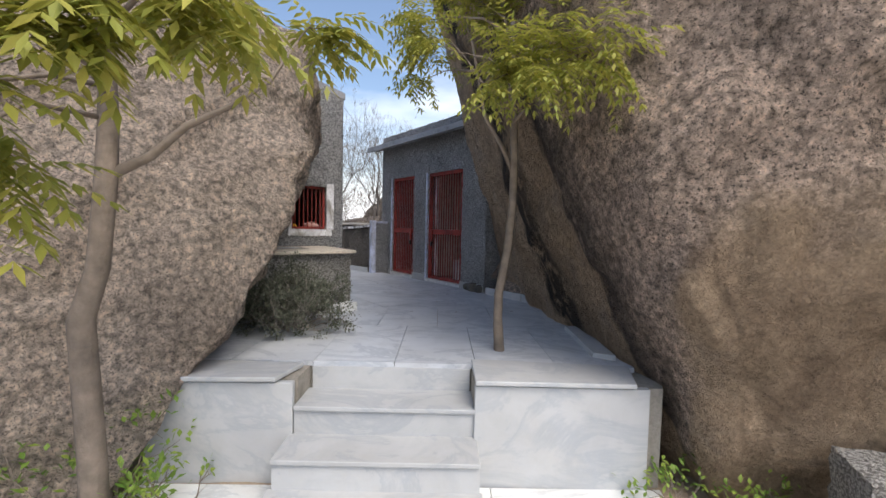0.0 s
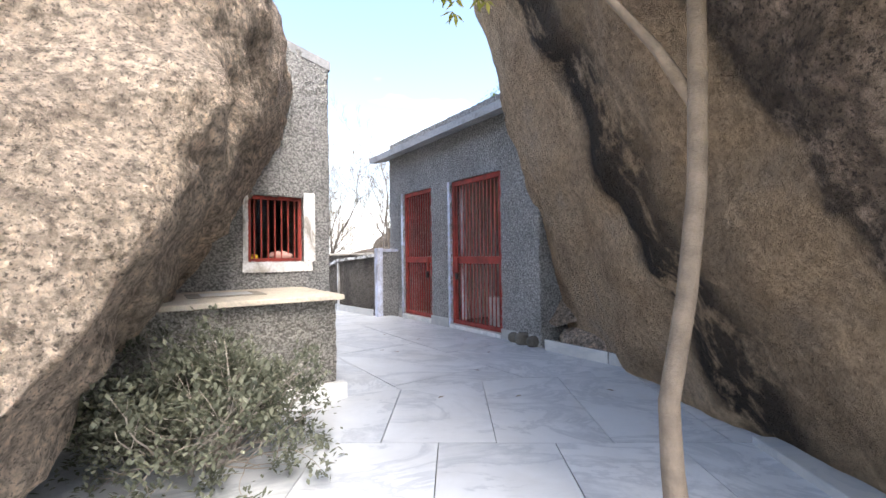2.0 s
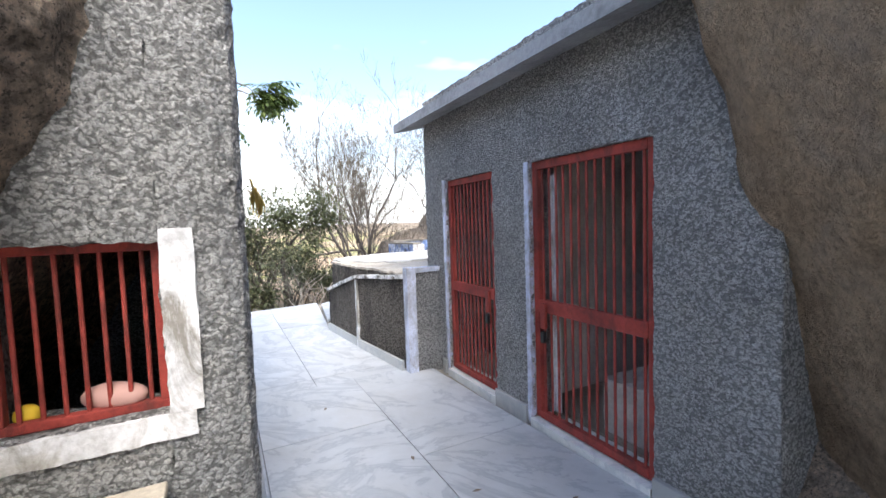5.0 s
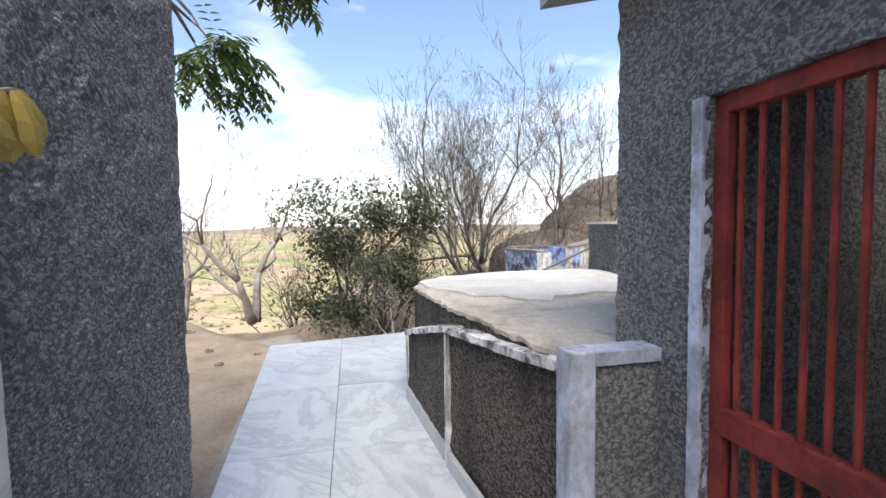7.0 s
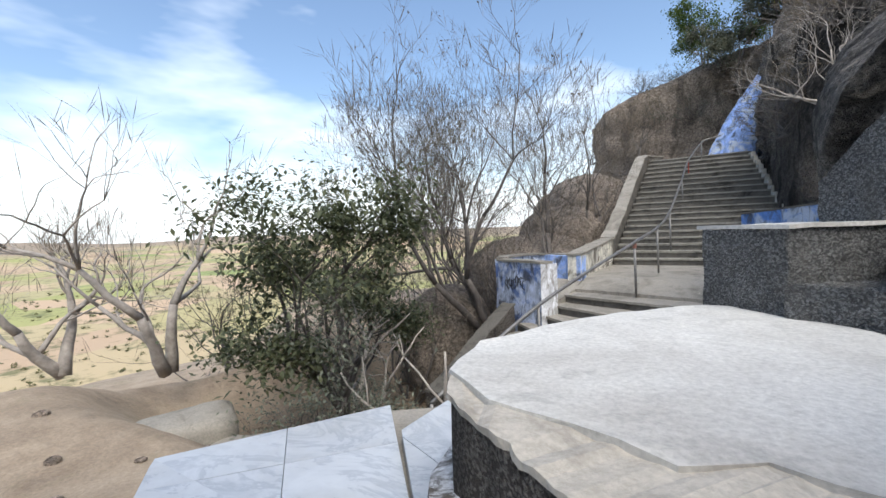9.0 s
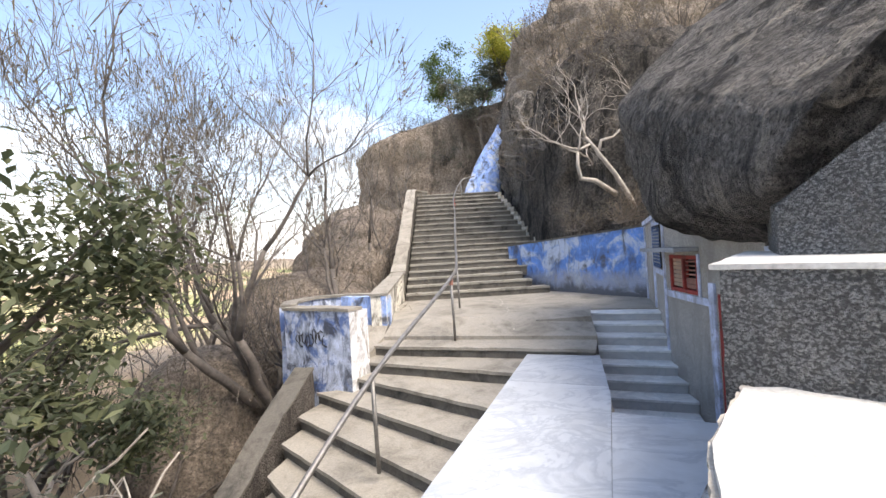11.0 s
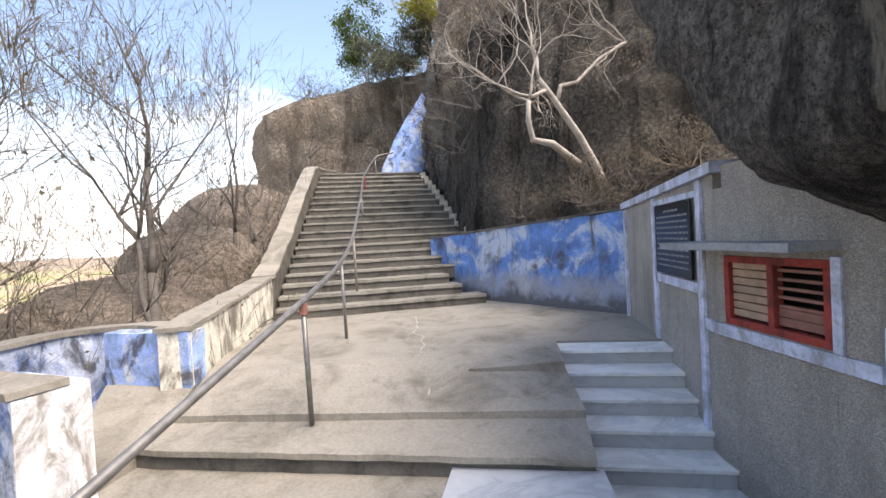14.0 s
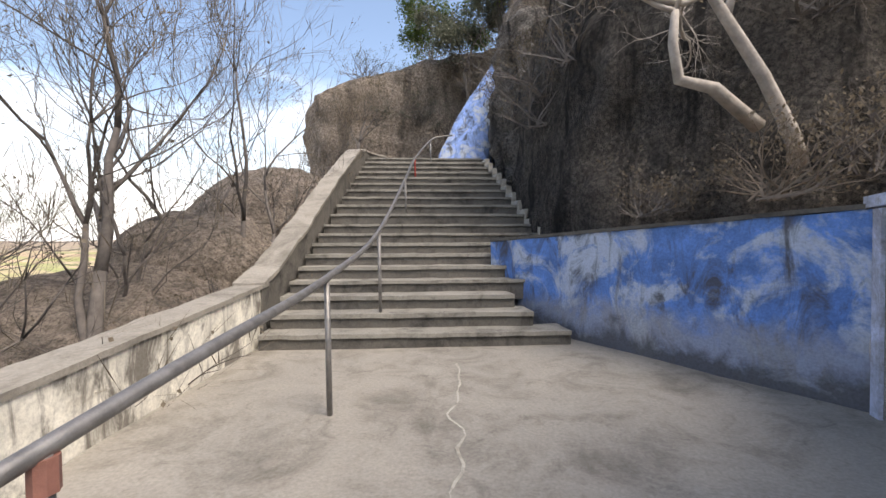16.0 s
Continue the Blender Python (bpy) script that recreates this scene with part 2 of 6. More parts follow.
def worn_paint(name, paint, under, dirt, wear=0.5, scale=1.6, low=None):
    """Limewash or paint that has flaked and stained over plaster."""
    m, nt, b, v = mat_base(name)
    f = n_noise(nt, v, scale, 9, 0.66, 0.7)
    shade = n_noise(nt, v, scale * 2.1, 6, 0.6)
    pc = n_ramp(nt, shade, [(0.3, tuple(c * 0.65 for c in paint)), (0.62, tuple(min(1, c * 1.2) for c in paint))])
    col = n_mix(nt, n_ramp(nt, f, [(wear, grey(0)), (wear + 0.09, grey(1))]), pc, under)
    d = n_noise(nt, v, scale * 1.4, 8, 0.7, 0.9, (1.3, 1.3, 0.6))
    col = n_mix(nt, n_ramp(nt, d, [(0.49, grey(0)), (0.62, grey(0.9))]), col, dirt)
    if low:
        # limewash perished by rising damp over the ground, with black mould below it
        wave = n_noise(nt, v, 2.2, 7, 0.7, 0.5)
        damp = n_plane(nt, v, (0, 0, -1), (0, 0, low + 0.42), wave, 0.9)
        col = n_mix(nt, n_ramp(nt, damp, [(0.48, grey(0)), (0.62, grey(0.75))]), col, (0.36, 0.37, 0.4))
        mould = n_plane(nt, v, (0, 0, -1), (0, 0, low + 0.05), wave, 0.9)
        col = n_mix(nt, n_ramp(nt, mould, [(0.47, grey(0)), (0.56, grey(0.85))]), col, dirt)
    sp = n_noise(nt, v, 45, 4, 0.6)
    col = n_mix(nt, 0.5, col, n_ramp(nt, sp, [(0.3, grey(0.6)), (0.6, grey(1.1))]), "MULTIPLY")
    nt.links.new(col, b.inputs["Base Color"])
    b.inputs["Roughness"].default_value = 0.88
    n1 = n_bump(nt, b, f, 0.5, 0.02)
    n_bump(nt, b, sp, 0.35, 0.01, n1)
    return m


def concrete(name, pale, dark, scale=1.5, crack=True):
    m, nt, b, v = mat_base(name)
    f = n_noise(nt, v, scale, 8, 0.68, 0.5)
    col = n_ramp(nt, f, [(0.3, dark), (0.5, pale), (0.72, tuple(min(1, c * 1.15) for c in pale))])
    g = n_noise(nt, v, 40, 6, 0.7)
    col = n_mix(nt, 0.6, col, n_ramp(nt, g, [(0.3, grey(0.6)), (0.62, grey(1.12))]), "MULTIPLY")
    s = n_noise(nt, v, 3.3, 7, 0.72, 1.0)
    col = n_mix(nt, n_ramp(nt, s, [(0.56, grey(0)), (0.74, grey(0.6))]), col, tuple(c * 0.5 for c in dark))
    nt.links.new(col, b.inputs["Base Color"])
    b.inputs["Roughness"].default_value = 0.92
    n1 = n_bump(nt, b, s, 0.35, 0.03)
    n_bump(nt, b, g, 0.45, 0.012, n1)
    return m


def leafy(name, a, c, rough=0.55):
    m, nt, b, v = mat_base(name)
    g = nt.nodes.new("ShaderNodeNewGeometry")
    col = n_ramp(nt, g.outputs["Random Per Island"], [(0.0, a), (0.7, tuple((p + q) / 2 for p, q in zip(a, c))), (1.0, c)])
    nt.links.new(col, b.inputs["Base Color"])
    b.inputs["Roughness"].default_value = rough
    tr = nt.nodes.new("ShaderNodeBsdfTranslucent")
    nt.links.new(col, tr.inputs["Color"])
    ms = nt.nodes.new("ShaderNodeMixShader")
    ms.inputs["Fac"].default_value = 0.4
    nt.links.new(b.outputs["BSDF"], ms.inputs[1])
    nt.links.new(tr.outputs["BSDF"], ms.inputs[2])
    nt.links.new(ms.outputs["Shader"], nt.nodes["Material Output"].inputs["Surface"])
    return m


M_ROCK_L = granite("granite_tan", (0.78, 0.64, 0.52), (0.60, 0.49, 0.40), (0.14, 0.12, 0.105), 0.2, 0.3, 1.0, (1.6, 1.6, 0.22), 1.3)
LEAN = [((0.0, -1.0, 0.36), (0.0, 3.5, 0.6), 0.5), ((0.0, -1.0, 0.28), (0.0, 4.75, 0.8), 0.4), ((-0.1, -0.955, -0.28), (2.3, 2.70, 0.42), 0.08)]
M_ROCK_R = granite("granite_brown", (0.74, 0.57, 0.45), (0.56, 0.44, 0.355), (0.07, 0.058, 0.05), 0.3, 0.5, 0.8, (1.0, 1.0, 0.17), 1.1, 26.0, (0.53, 0.6), 1.0, LEAN)
M_ROCK_D = granite("granite_dark", (0.33, 0.30, 0.27), (0.17, 0.155, 0.14), (0.03, 0.028, 0.027), 0.75, 0.7, 0.8, (1.3, 1.3, 0.25), 1.4, runs=0.8)
M_ROCK_B = granite("granite_black", (0.2, 0.175, 0.15), (0.09, 0.08, 0.072), (0.025, 0.024, 0.023), 0.85, 0.7, 0.7, (1.6, 1.6, 0.16), 1.4, 0.0, (0.46, 0.58))
M_ROCK_F = granite("granite_far", (0.35, 0.29, 0.235), (0.235, 0.198, 0.163), (0.09, 0.08, 0.07), 0.5, 0.5, 0.45, coarse=0.35)
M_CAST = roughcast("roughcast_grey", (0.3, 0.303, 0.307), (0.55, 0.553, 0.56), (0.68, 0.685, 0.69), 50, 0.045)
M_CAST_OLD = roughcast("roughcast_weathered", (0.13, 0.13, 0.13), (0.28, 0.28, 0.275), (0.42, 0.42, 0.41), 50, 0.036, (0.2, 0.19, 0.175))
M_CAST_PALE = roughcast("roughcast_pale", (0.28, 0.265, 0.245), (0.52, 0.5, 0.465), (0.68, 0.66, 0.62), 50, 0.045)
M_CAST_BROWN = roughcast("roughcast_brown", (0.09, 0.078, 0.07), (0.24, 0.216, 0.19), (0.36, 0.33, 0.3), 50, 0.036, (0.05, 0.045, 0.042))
M_MARBLE = marble("marble_floor")
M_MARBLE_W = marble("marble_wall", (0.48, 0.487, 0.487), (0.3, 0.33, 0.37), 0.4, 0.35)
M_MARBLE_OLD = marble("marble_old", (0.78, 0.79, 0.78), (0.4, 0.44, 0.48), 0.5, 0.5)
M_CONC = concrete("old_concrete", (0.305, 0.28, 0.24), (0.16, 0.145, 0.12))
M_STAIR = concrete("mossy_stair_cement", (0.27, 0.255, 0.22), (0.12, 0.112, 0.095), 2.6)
# dark cement; on risers it holds both stains and shade in the colour
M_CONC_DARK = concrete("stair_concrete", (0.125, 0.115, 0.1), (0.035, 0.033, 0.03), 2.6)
M_ROOF_WHITE = concrete("white_cement", (0.6, 0.585, 0.55), (0.44, 0.42, 0.39), 1.0)
M_ROOF_OLD = concrete("rough_cement", (0.47, 0.43, 0.37), (0.27, 0.24, 0.2), 2.6)
M_SLABTOP = concrete("cream_stone", (0.6, 0.54, 0.45), (0.45, 0.39, 0.31), 1.4)
M_SLAB = concrete("eave_slab", (0.3, 0.31, 0.33), (0.16, 0.165, 0.175), 2.0)
M_RIM = worn_paint("broken_white_cement", (0.62, 0.62, 0.63), (0.1, 0.085, 0.07), (0.09, 0.08, 0.07), 0.5, 5.0)
M_LOUVRE = plain("faded_red_brown_wood", (0.24, 0.11, 0.085), 0.6, 0, 0.35, 8, 0.3)
M_SLAT = plain("faded_tan_wood", (0.36, 0.25, 0.18), 0.7, 0, 0.25, 8, 0.3)
M_SEAM = concrete("pale_mortar", (0.44, 0.41, 0.35), (0.28, 0.25, 0.2), 5.0)
M_WHITE = worn_paint("white_paint", (0.74, 0.75, 0.78), (0.45, 0.44, 0.42), (0.25, 0.23, 0.2), 0.6, 2.5)
M_LILAC = worn_paint("pale_blue_paint", (0.55, 0.6, 0.75), (0.5, 0.5, 0.5), (0.3, 0.3, 0.33), 0.62, 2.5)
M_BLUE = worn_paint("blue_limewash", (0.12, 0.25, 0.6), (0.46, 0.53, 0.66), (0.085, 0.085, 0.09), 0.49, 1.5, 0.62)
M_PLANTER = worn_paint("stained_blue_limewash", (0.5, 0.56, 0.7), (0.13, 0.2, 0.42), (0.05, 0.055, 0.07), 0.52, 2.6)
M_BLUE_W = worn_paint("blue_white_limewash", (0.32, 0.45, 0.78), (0.66, 0.69, 0.74), (0.07, 0.07, 0.075), 0.5, 2.2)
M_CREAM = worn_paint("cream_limewash", (0.72, 0.69, 0.6), (0.5, 0.46, 0.38), (0.13, 0.115, 0.095), 0.55, 1.8)
M_RED = worn_paint("red_gloss_paint", (0.30, 0.045, 0.035), (0.24, 0.05, 0.04), (0.13, 0.03, 0.025), 0.62, 3.0)
# near-black red: the look of unlit red is put into the colour
M_RED_DK = plain("shaded_dark_red", (0.05, 0.009, 0.008), 0.5, 0, 0.3, 4)
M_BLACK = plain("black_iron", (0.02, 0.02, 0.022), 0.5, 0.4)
M_RAIL = plain("weathered_steel", (0.24, 0.23, 0.22), 0.5, 0.6, 0.25, 12, 0.2)
M_PLASTER = concrete("inside_plaster", (0.68, 0.65, 0.61), (0.5, 0.48, 0.45), 1.2)
M_PINK = plain("pink_plaster", (0.5, 0.3, 0.27), 0.8, 0, 0.15, 3)
M_BARK = plain("grey_brown_bark", (0.2, 0.16, 0.125), 0.9, 0, 0.35, 9, 0.7)
M_BARK_DK = plain("dark_bark", (0.125, 0.108, 0.096), 0.9, 0, 0.35, 9, 0.6)
M_BARK_PALE = plain("bleached_bark", (0.36, 0.32, 0.28), 0.9, 0, 0.3, 9, 0.6)
M_NEEM = leafy("neem_leaf", (0.26, 0.29, 0.05), (0.5, 0.45, 0.1))
M_NEEM_DK = leafy("neem_leaf_dark", (0.05, 0.09, 0.025), (0.15, 0.2, 0.05))
M_LEAF = leafy("dark_leaf", (0.06, 0.075, 0.04), (0.2, 0.21, 0.11))
M_LEAF_Y = leafy("fresh_leaf", (0.14, 0.26, 0.04), (0.34, 0.42, 0.08))
M_BUSH = leafy("dusty_leaf", (0.10, 0.11, 0.08), (0.26, 0.27, 0.2), 0.8)
M_SCRUB = leafy("olive_scrub", (0.11, 0.115, 0.05), (0.3, 0.27, 0.14), 0.9)
M_TWIG_LEAF = leafy("dry_leaf", (0.14, 0.11, 0.075), (0.22, 0.19, 0.15), 0.8)
M_GARLAND = leafy("garland_leaf", (0.72, 0.56, 0.1), (0.85, 0.8, 0.55), 0.6)
M_PAPER = plain("white_paint_mark", (0.8, 0.8, 0.78), 0.7)
M_PLAQUE = plain("black_granite_plaque", (0.018, 0.02, 0.024), 0.25, 0, 0.3, 20)
M_LETTER = plain("pale_lettering", (0.2, 0.21, 0.22), 0.6)
M_CLOTH_RED = plain("faded_red_cloth", (0.6, 0.2, 0.2), 0.85)
M_FLAG = plain("red_cloth", (0.68, 0.06, 0.06), 0.8)
M_YELLOW = plain("marigold_yellow", (0.75, 0.5, 0.04), 0.8)


def ground_material():
    m, nt, b, v = mat_base("hill_ground")
    sp = nt.nodes.new("ShaderNodeSeparateXYZ")
    nt.links.new(v, sp.inputs["Vector"])
    dirt = n_ramp(nt, n_noise(nt, v, 1.1, 8, 0.7, 0.5), [(0.3, (0.24, 0.18, 0.125)), (0.6, (0.42, 0.33, 0.235)), (0.8, (0.3, 0.25, 0.19))])
    peb = n_noise(nt, v, 30, 6, 0.7)
    dirt = n_mix(nt, 0.6, dirt, n_ramp(nt, peb, [(0.3, grey(0.6)), (0.65, grey(1.12))]), "MULTIPLY")
    scrub = n_noise(nt, v, 0.5, 8, 0.7, 0.4)
    dirt = n_mix(nt, n_ramp(nt, scrub, [(0.55, grey(0)), (0.68, grey(0.55))]), dirt, (0.13, 0.14, 0.05))
    # the plain far below: dry fields, green plots and dark scrub
    vo = nt.nodes.new("ShaderNodeTexVoronoi")
    vo.inputs["Scale"].default_value = 0.022
    nt.links.new(v, vo.inputs["Vector"])
    fields = n_ramp(nt, vo.outputs["Color"], [(0.15, (0.42, 0.3, 0.19)), (0.38, (0.56, 0.40, 0.26)), (0.5, (0.26, 0.32, 0.1)), (0.6, (0.52, 0.38, 0.24)), (0.8, (0.36, 0.36, 0.13))])
    tuft = n_noise(nt, v, 0.09, 9, 0.75)
    fields = n_mix(nt, n_ramp(nt, tuft, [(0.52, grey(0)), (0.62, grey(0.8))]), fields, (0.12, 0.13, 0.05))
    low = nt.nodes.new("ShaderNodeMapRange")
    low.inputs["From Min"].default_value, low.inputs["From Max"].default_value = -9, -16
    nt.links.new(sp.outputs["Z"], low.inputs["Value"])
    nt.links.new(n_mix(nt, low.outputs["Result"], dirt, fields), b.inputs["Base Color"])
    b.inputs["Roughness"].default_value = 0.95
    n1 = n_bump(nt, b, n_noise(nt, v, 4, 6, 0.65), 0.5, 0.08)
    n_bump(nt, b, peb, 0.5, 0.02, n1)
    return m


M_GROUND = ground_material()

# ---- building blocks ----
U, V2 = Vector((0.708, 0.706, 0)), Vector((-0.706, 0.708, 0))
CORNER = Vector((-0.86, 5.90, 0))


def ab(a, b, z=0.0):
    """A point of the shrine court: a across the passage, b along it, from the hut's corner."""
    return CORNER + U * a + V2 * b + Vector((0, 0, z))


def mesh_of(bm, name):
    me = bpy.data.meshes.new(name)
    bmesh.ops.recalc_face_normals(bm, faces=bm.faces)
    bm.to_mesh(me)
    bm.free()
    return me


def part(name, bm, mat, parent=None, label="", smooth=False):
    me = mesh_of(bm, name)
    me.materials.append(mat)
    if smooth:
        me.shade_smooth()
    ob = new(name, me)
    if parent is not None:
        ob.parent = parent
    if label:
        ob["label"] = label
    return ob


def empty(name, at=(0, 0, 0)):
    ob = new(name)
    ob.empty_display_size = 0.1
    return ob


def bm_prism(polys, bevel=0.0):
    """polys: list of (outline of (x, y), z0, z1)."""
    bm = bmesh.new()
    for outline, z0, z1 in polys:
        zs0 = z0 if isinstance(z0, (list, tuple)) else [z0] * len(outline)
        zs1 = z1 if isinstance(z1, (list, tuple)) else [z1] * len(outline)
        lo = [bm.verts.new((p[0], p[1], z)) for p, z in zip(outline, zs0)]
        hi = [bm.verts.new((p[0], p[1], z)) for p, z in zip(outline, zs1)]
        n = len(outline)
        bm.faces.new(lo[::-1])
        bm.faces.new(hi)
        for i in range(n):
            bm.faces.new((lo[i], lo[(i + 1) % n], hi[(i + 1) % n], hi[i]))
    if bevel:
        bmesh.ops.bevel(bm, geom=list(bm.edges), offset=bevel, segments=2, profile=0.5, affect="EDGES", clamp_overlap=True)
    return bm


def rect_ab(a0, a1, b0, b1):
    return [ab(a0, b0), ab(a1, b0), ab(a1, b1), ab(a0, b1)]


def strip(p, q, width, side=1.0):
    """Outline of a wall from p to q, of that thickness, lying to the left (side 1) or right (-1) of the way."""
    p, q = Vector(p[:2]), Vector(q[:2])
    d = (q - p).normalized()
    n = Vector((-d.y, d.x)) * width * side
    out = [p, q, q + n, p + n]
    return out if side > 0 else out[::-1]


def bm_tube(paths, sides=6):
    """paths: lists of (point, radius)."""
    bm = bmesh.new()
    for path in paths:
        rings = []
        for i, (p, r) in enumerate(path):
            p = Vector(p)
            d = (Vector(path[min(i + 1, len(path) - 1)][0]) - Vector(path[max(i - 1, 0)][0])).normalized()
            x = d.orthogonal().normalized() if i == 0 else (x - d * x.dot(d)).normalized()
            y = d.cross(x)
            rings.append([bm.verts.new(p + (x * math.cos(t) + y * math.sin(t)) * r) for t in (2 * math.pi * k / sides for k in range(sides))])
        for r0, r1 in zip(rings, rings[1:]):
            for k in range(sides):
                bm.faces.new((r0[k], r0[(k + 1) % sides], r1[(k + 1) % sides], r1[k]))
        bm.faces.new(rings[0][::-1])
        bm.faces.new(rings[-1])
    return bm


def roughen(bm, amount, scale, cell=0.12):
    """Uneven hand-made surfaces: cut a mesh finely and push its points about."""
    for _ in range(9):
        long = [e for e in bm.edges if e.calc_length() > cell * 1.8]
        if not long or len(bm.verts) > 24000:
            break
        bmesh.ops.subdivide_edges(bm, edges=long, cuts=1, use_grid_fill=True)
    bmesh.ops.triangulate(bm, faces=[f for f in bm.faces if len(f.verts) > 4])
    for v in bm.verts:
        v.co += noise.noise_vector(v.co * scale) * amount
    return bm


def boulder(name, centre, half, yaw, cuts, label, mat, seed=1, power=3.0, amp=0.16, level=6, fine=0.03, kind="", lump=0.0):
    """A weathered boulder: a rounded block, cut by soft planes, with broken relief. cuts: (normal, point, softness)."""
    bm = bmesh.new()
    bmesh.ops.create_icosphere(bm, subdivisions=level, radius=1.0)
    rot = Matrix.Rotation(radians(yaw), 3, "Z")
    planes = [(Vector(n).normalized(), Vector(p), s) for n, p, s in cuts]
    off = Vector((seed * 7.31, seed * 3.77, seed * 5.13))
    for v in bm.verts:
        d = v.co.normalized()
        r = (abs(d.x) ** power + abs(d.y) ** power + abs(d.z) ** power) ** (-1 / power)
        p = rot @ Vector((d.x * r * half[0], d.y * r * half[1], d.z * r * half[2])) + Vector(centre)
        w = (rot @ Vector((d.x / half[0], d.y / half[1], d.z / half[2]))).normalized()
        p += w * (noise.fractal(p * 0.55 + off, 1.0, 2.0, 4) * amp)
        for n, q, s in planes:
            h = n.dot(p - q)
            if h > -3 * s:
                push = h if h > 3 * s else s * math.log(1 + math.exp(h / s))
                p -= n * push
        if lump:
            p += w * noise.fractal(p * 0.8 + off, 1.0, 2.0, 3) * lump
        p += w * (noise.fractal(p * 2.4 + off, 0.9, 2.1, 4) * fine * 1.6 + noise.ridged_multi_fractal(p * 1.1 + off, 0.9, 2.0, 4, 1.0, 2.0) * fine)
        v.co = p
    ob = part(name, bm, mat, None, smooth=True)
    tagged(ob, label, "boulder", kind=kind)
    return ob


def clip_poly(poly, edge):
    """Clip a convex polygon (2D) to the left of each side of the convex outline edge."""
    out = [Vector(p[:2]) for p in poly]
    for i in range(len(edge)):
        a, b = Vector(edge[i][:2]), Vector(edge[(i + 1) % len(edge)][:2])
        d = b - a
        side = [d.x * (p.y - a.y) - d.y * (p.x - a.x) for p in out]
        res = []
        for k in range(len(out)):
            p, q, sp, sq = out[k], out[(k + 1) % len(out)], side[k], side[(k + 1) % len(out)]
            if sp >= 0:
                res.append(p)
            if sp * sq < 0:
                res.append(p.lerp(q, sp / (sp - sq)))
        out = res
        if len(out) < 3:
            return []
    return out


def slabs(parent, zone, origin, along, size, z, thick, mat, joint=0.003, shift=0.5, name="slab"):
    """Paving slabs over a convex zone, each with its own edges."""
    o, d = Vector(origin[:2]), Vector(along[:2]).normalized()
    n = Vector((-d.y, d.x))
    us = [(Vector(p[:2]) - o).dot(d) for p in zone]
    vs = [(Vector(p[:2]) - o).dot(n) for p in zone]
    for j in range(math.floor(min(vs) / size[1]), math.ceil(max(vs) / size[1])):
        for i in range(math.floor(min(us) / size[0]) - 1, math.ceil(max(us) / size[0]) + 1):
            u0, v0 = (i + shift * (j % 2)) * size[0] + joint, j * size[1] + joint
            u1, v1 = u0 + size[0] - 2 * joint, v0 + size[1] - 2 * joint
            poly = clip_poly([o + d * a + n * b for a, b in ((u0, v0), (u1, v0), (u1, v1), (u0, v1))], zone)
            if len(poly) < 3:
                continue
            area = abs(sum(p.x * q.y - p.y * q.x for p, q in zip(poly, poly[1:] + poly[:1]))) / 2
            if area < 0.01:
                continue
            dz = random.uniform(-0.002, 0.002)
            part(name, bm_prism([(poly, z - thick, z + dz)]), mat, parent)

# ---- ground ----
def smooth(a, b, x):
    t = max(0.0, min(1.0, (x - a) / (b - a)))
    return t * t * (3 - 2 * t)


def ground_z(x, y):
    d = (Vector((x, y, 0)) - CORNER)
    a, b = d.dot(U), d.dot(V2)
    z = -0.72
    z += 0.52 * smooth(1.5, 3.2, b)                                  # the bare earth beside the terrace
    fall = smooth(9.0, 16.0, b) * 3.2 * smooth(2.0, -3.5, a)
    gully = smooth(10.6, 13.0, y) * smooth(-3.0, -5.0, x) * 3.0      # the drop beside the lower flight
    z -= max(fall, gully * (1 - 0.75 * smooth(-6.0, -11.0, x)))
    z -= 2.4 * smooth(11.4, 12.6, y) * smooth(-4.5, -3.0, x) * smooth(22.0, 18.0, y)
    far = math.hypot(x + 2, y - 12)
    z -= 24 * smooth(13, 90, far) * (1 - smooth(-4, 3, x) * smooth(8, 20, y) * smooth(80, 50, far))
    z += noise.fractal(Vector((x, y, 0)) * 0.7, 1.0, 2.0, 4) * 0.07
    hill = smooth(500, 1400, far) * 38 * max(0.0, noise.fractal(Vector((x, y, 3)) * 0.0013, 1.0, 2.0, 4) + 0.45)
    if far > 60:
        z += noise.fractal(Vector((x, y, 0)) * 0.02, 1.0, 2.0, 3) * 1.2 * smooth(60, 200, far)
    return z + hill


def build_ground():
    steps = [0.0]
    g = 0.22
    while steps[-1] < 3500:
        steps.append(steps[-1] + g)
        g *= 1.012 if steps[-1] < 16 else 1.13
    axis = [-s for s in steps[:0:-1]] + steps
    n = len(axis)
    verts = [(x - 3.5, y + 11, ground_z(x - 3.5, y + 11)) for y in axis for x in axis]
    faces = [(j * n + i, j * n + i + 1, (j + 1) * n + i + 1, (j + 1) * n + i) for j in range(n - 1) for i in range(n - 1)]
    me = bpy.data.meshes.new("ground")
    me.from_pydata(verts, [], faces)
    me.materials.append(M_GROUND)
    me.shade_smooth()
    tagged(new("ground", me), "dusty earth hillside falling to dry farmland and low hills", "ground", kind="structure")


build_ground()

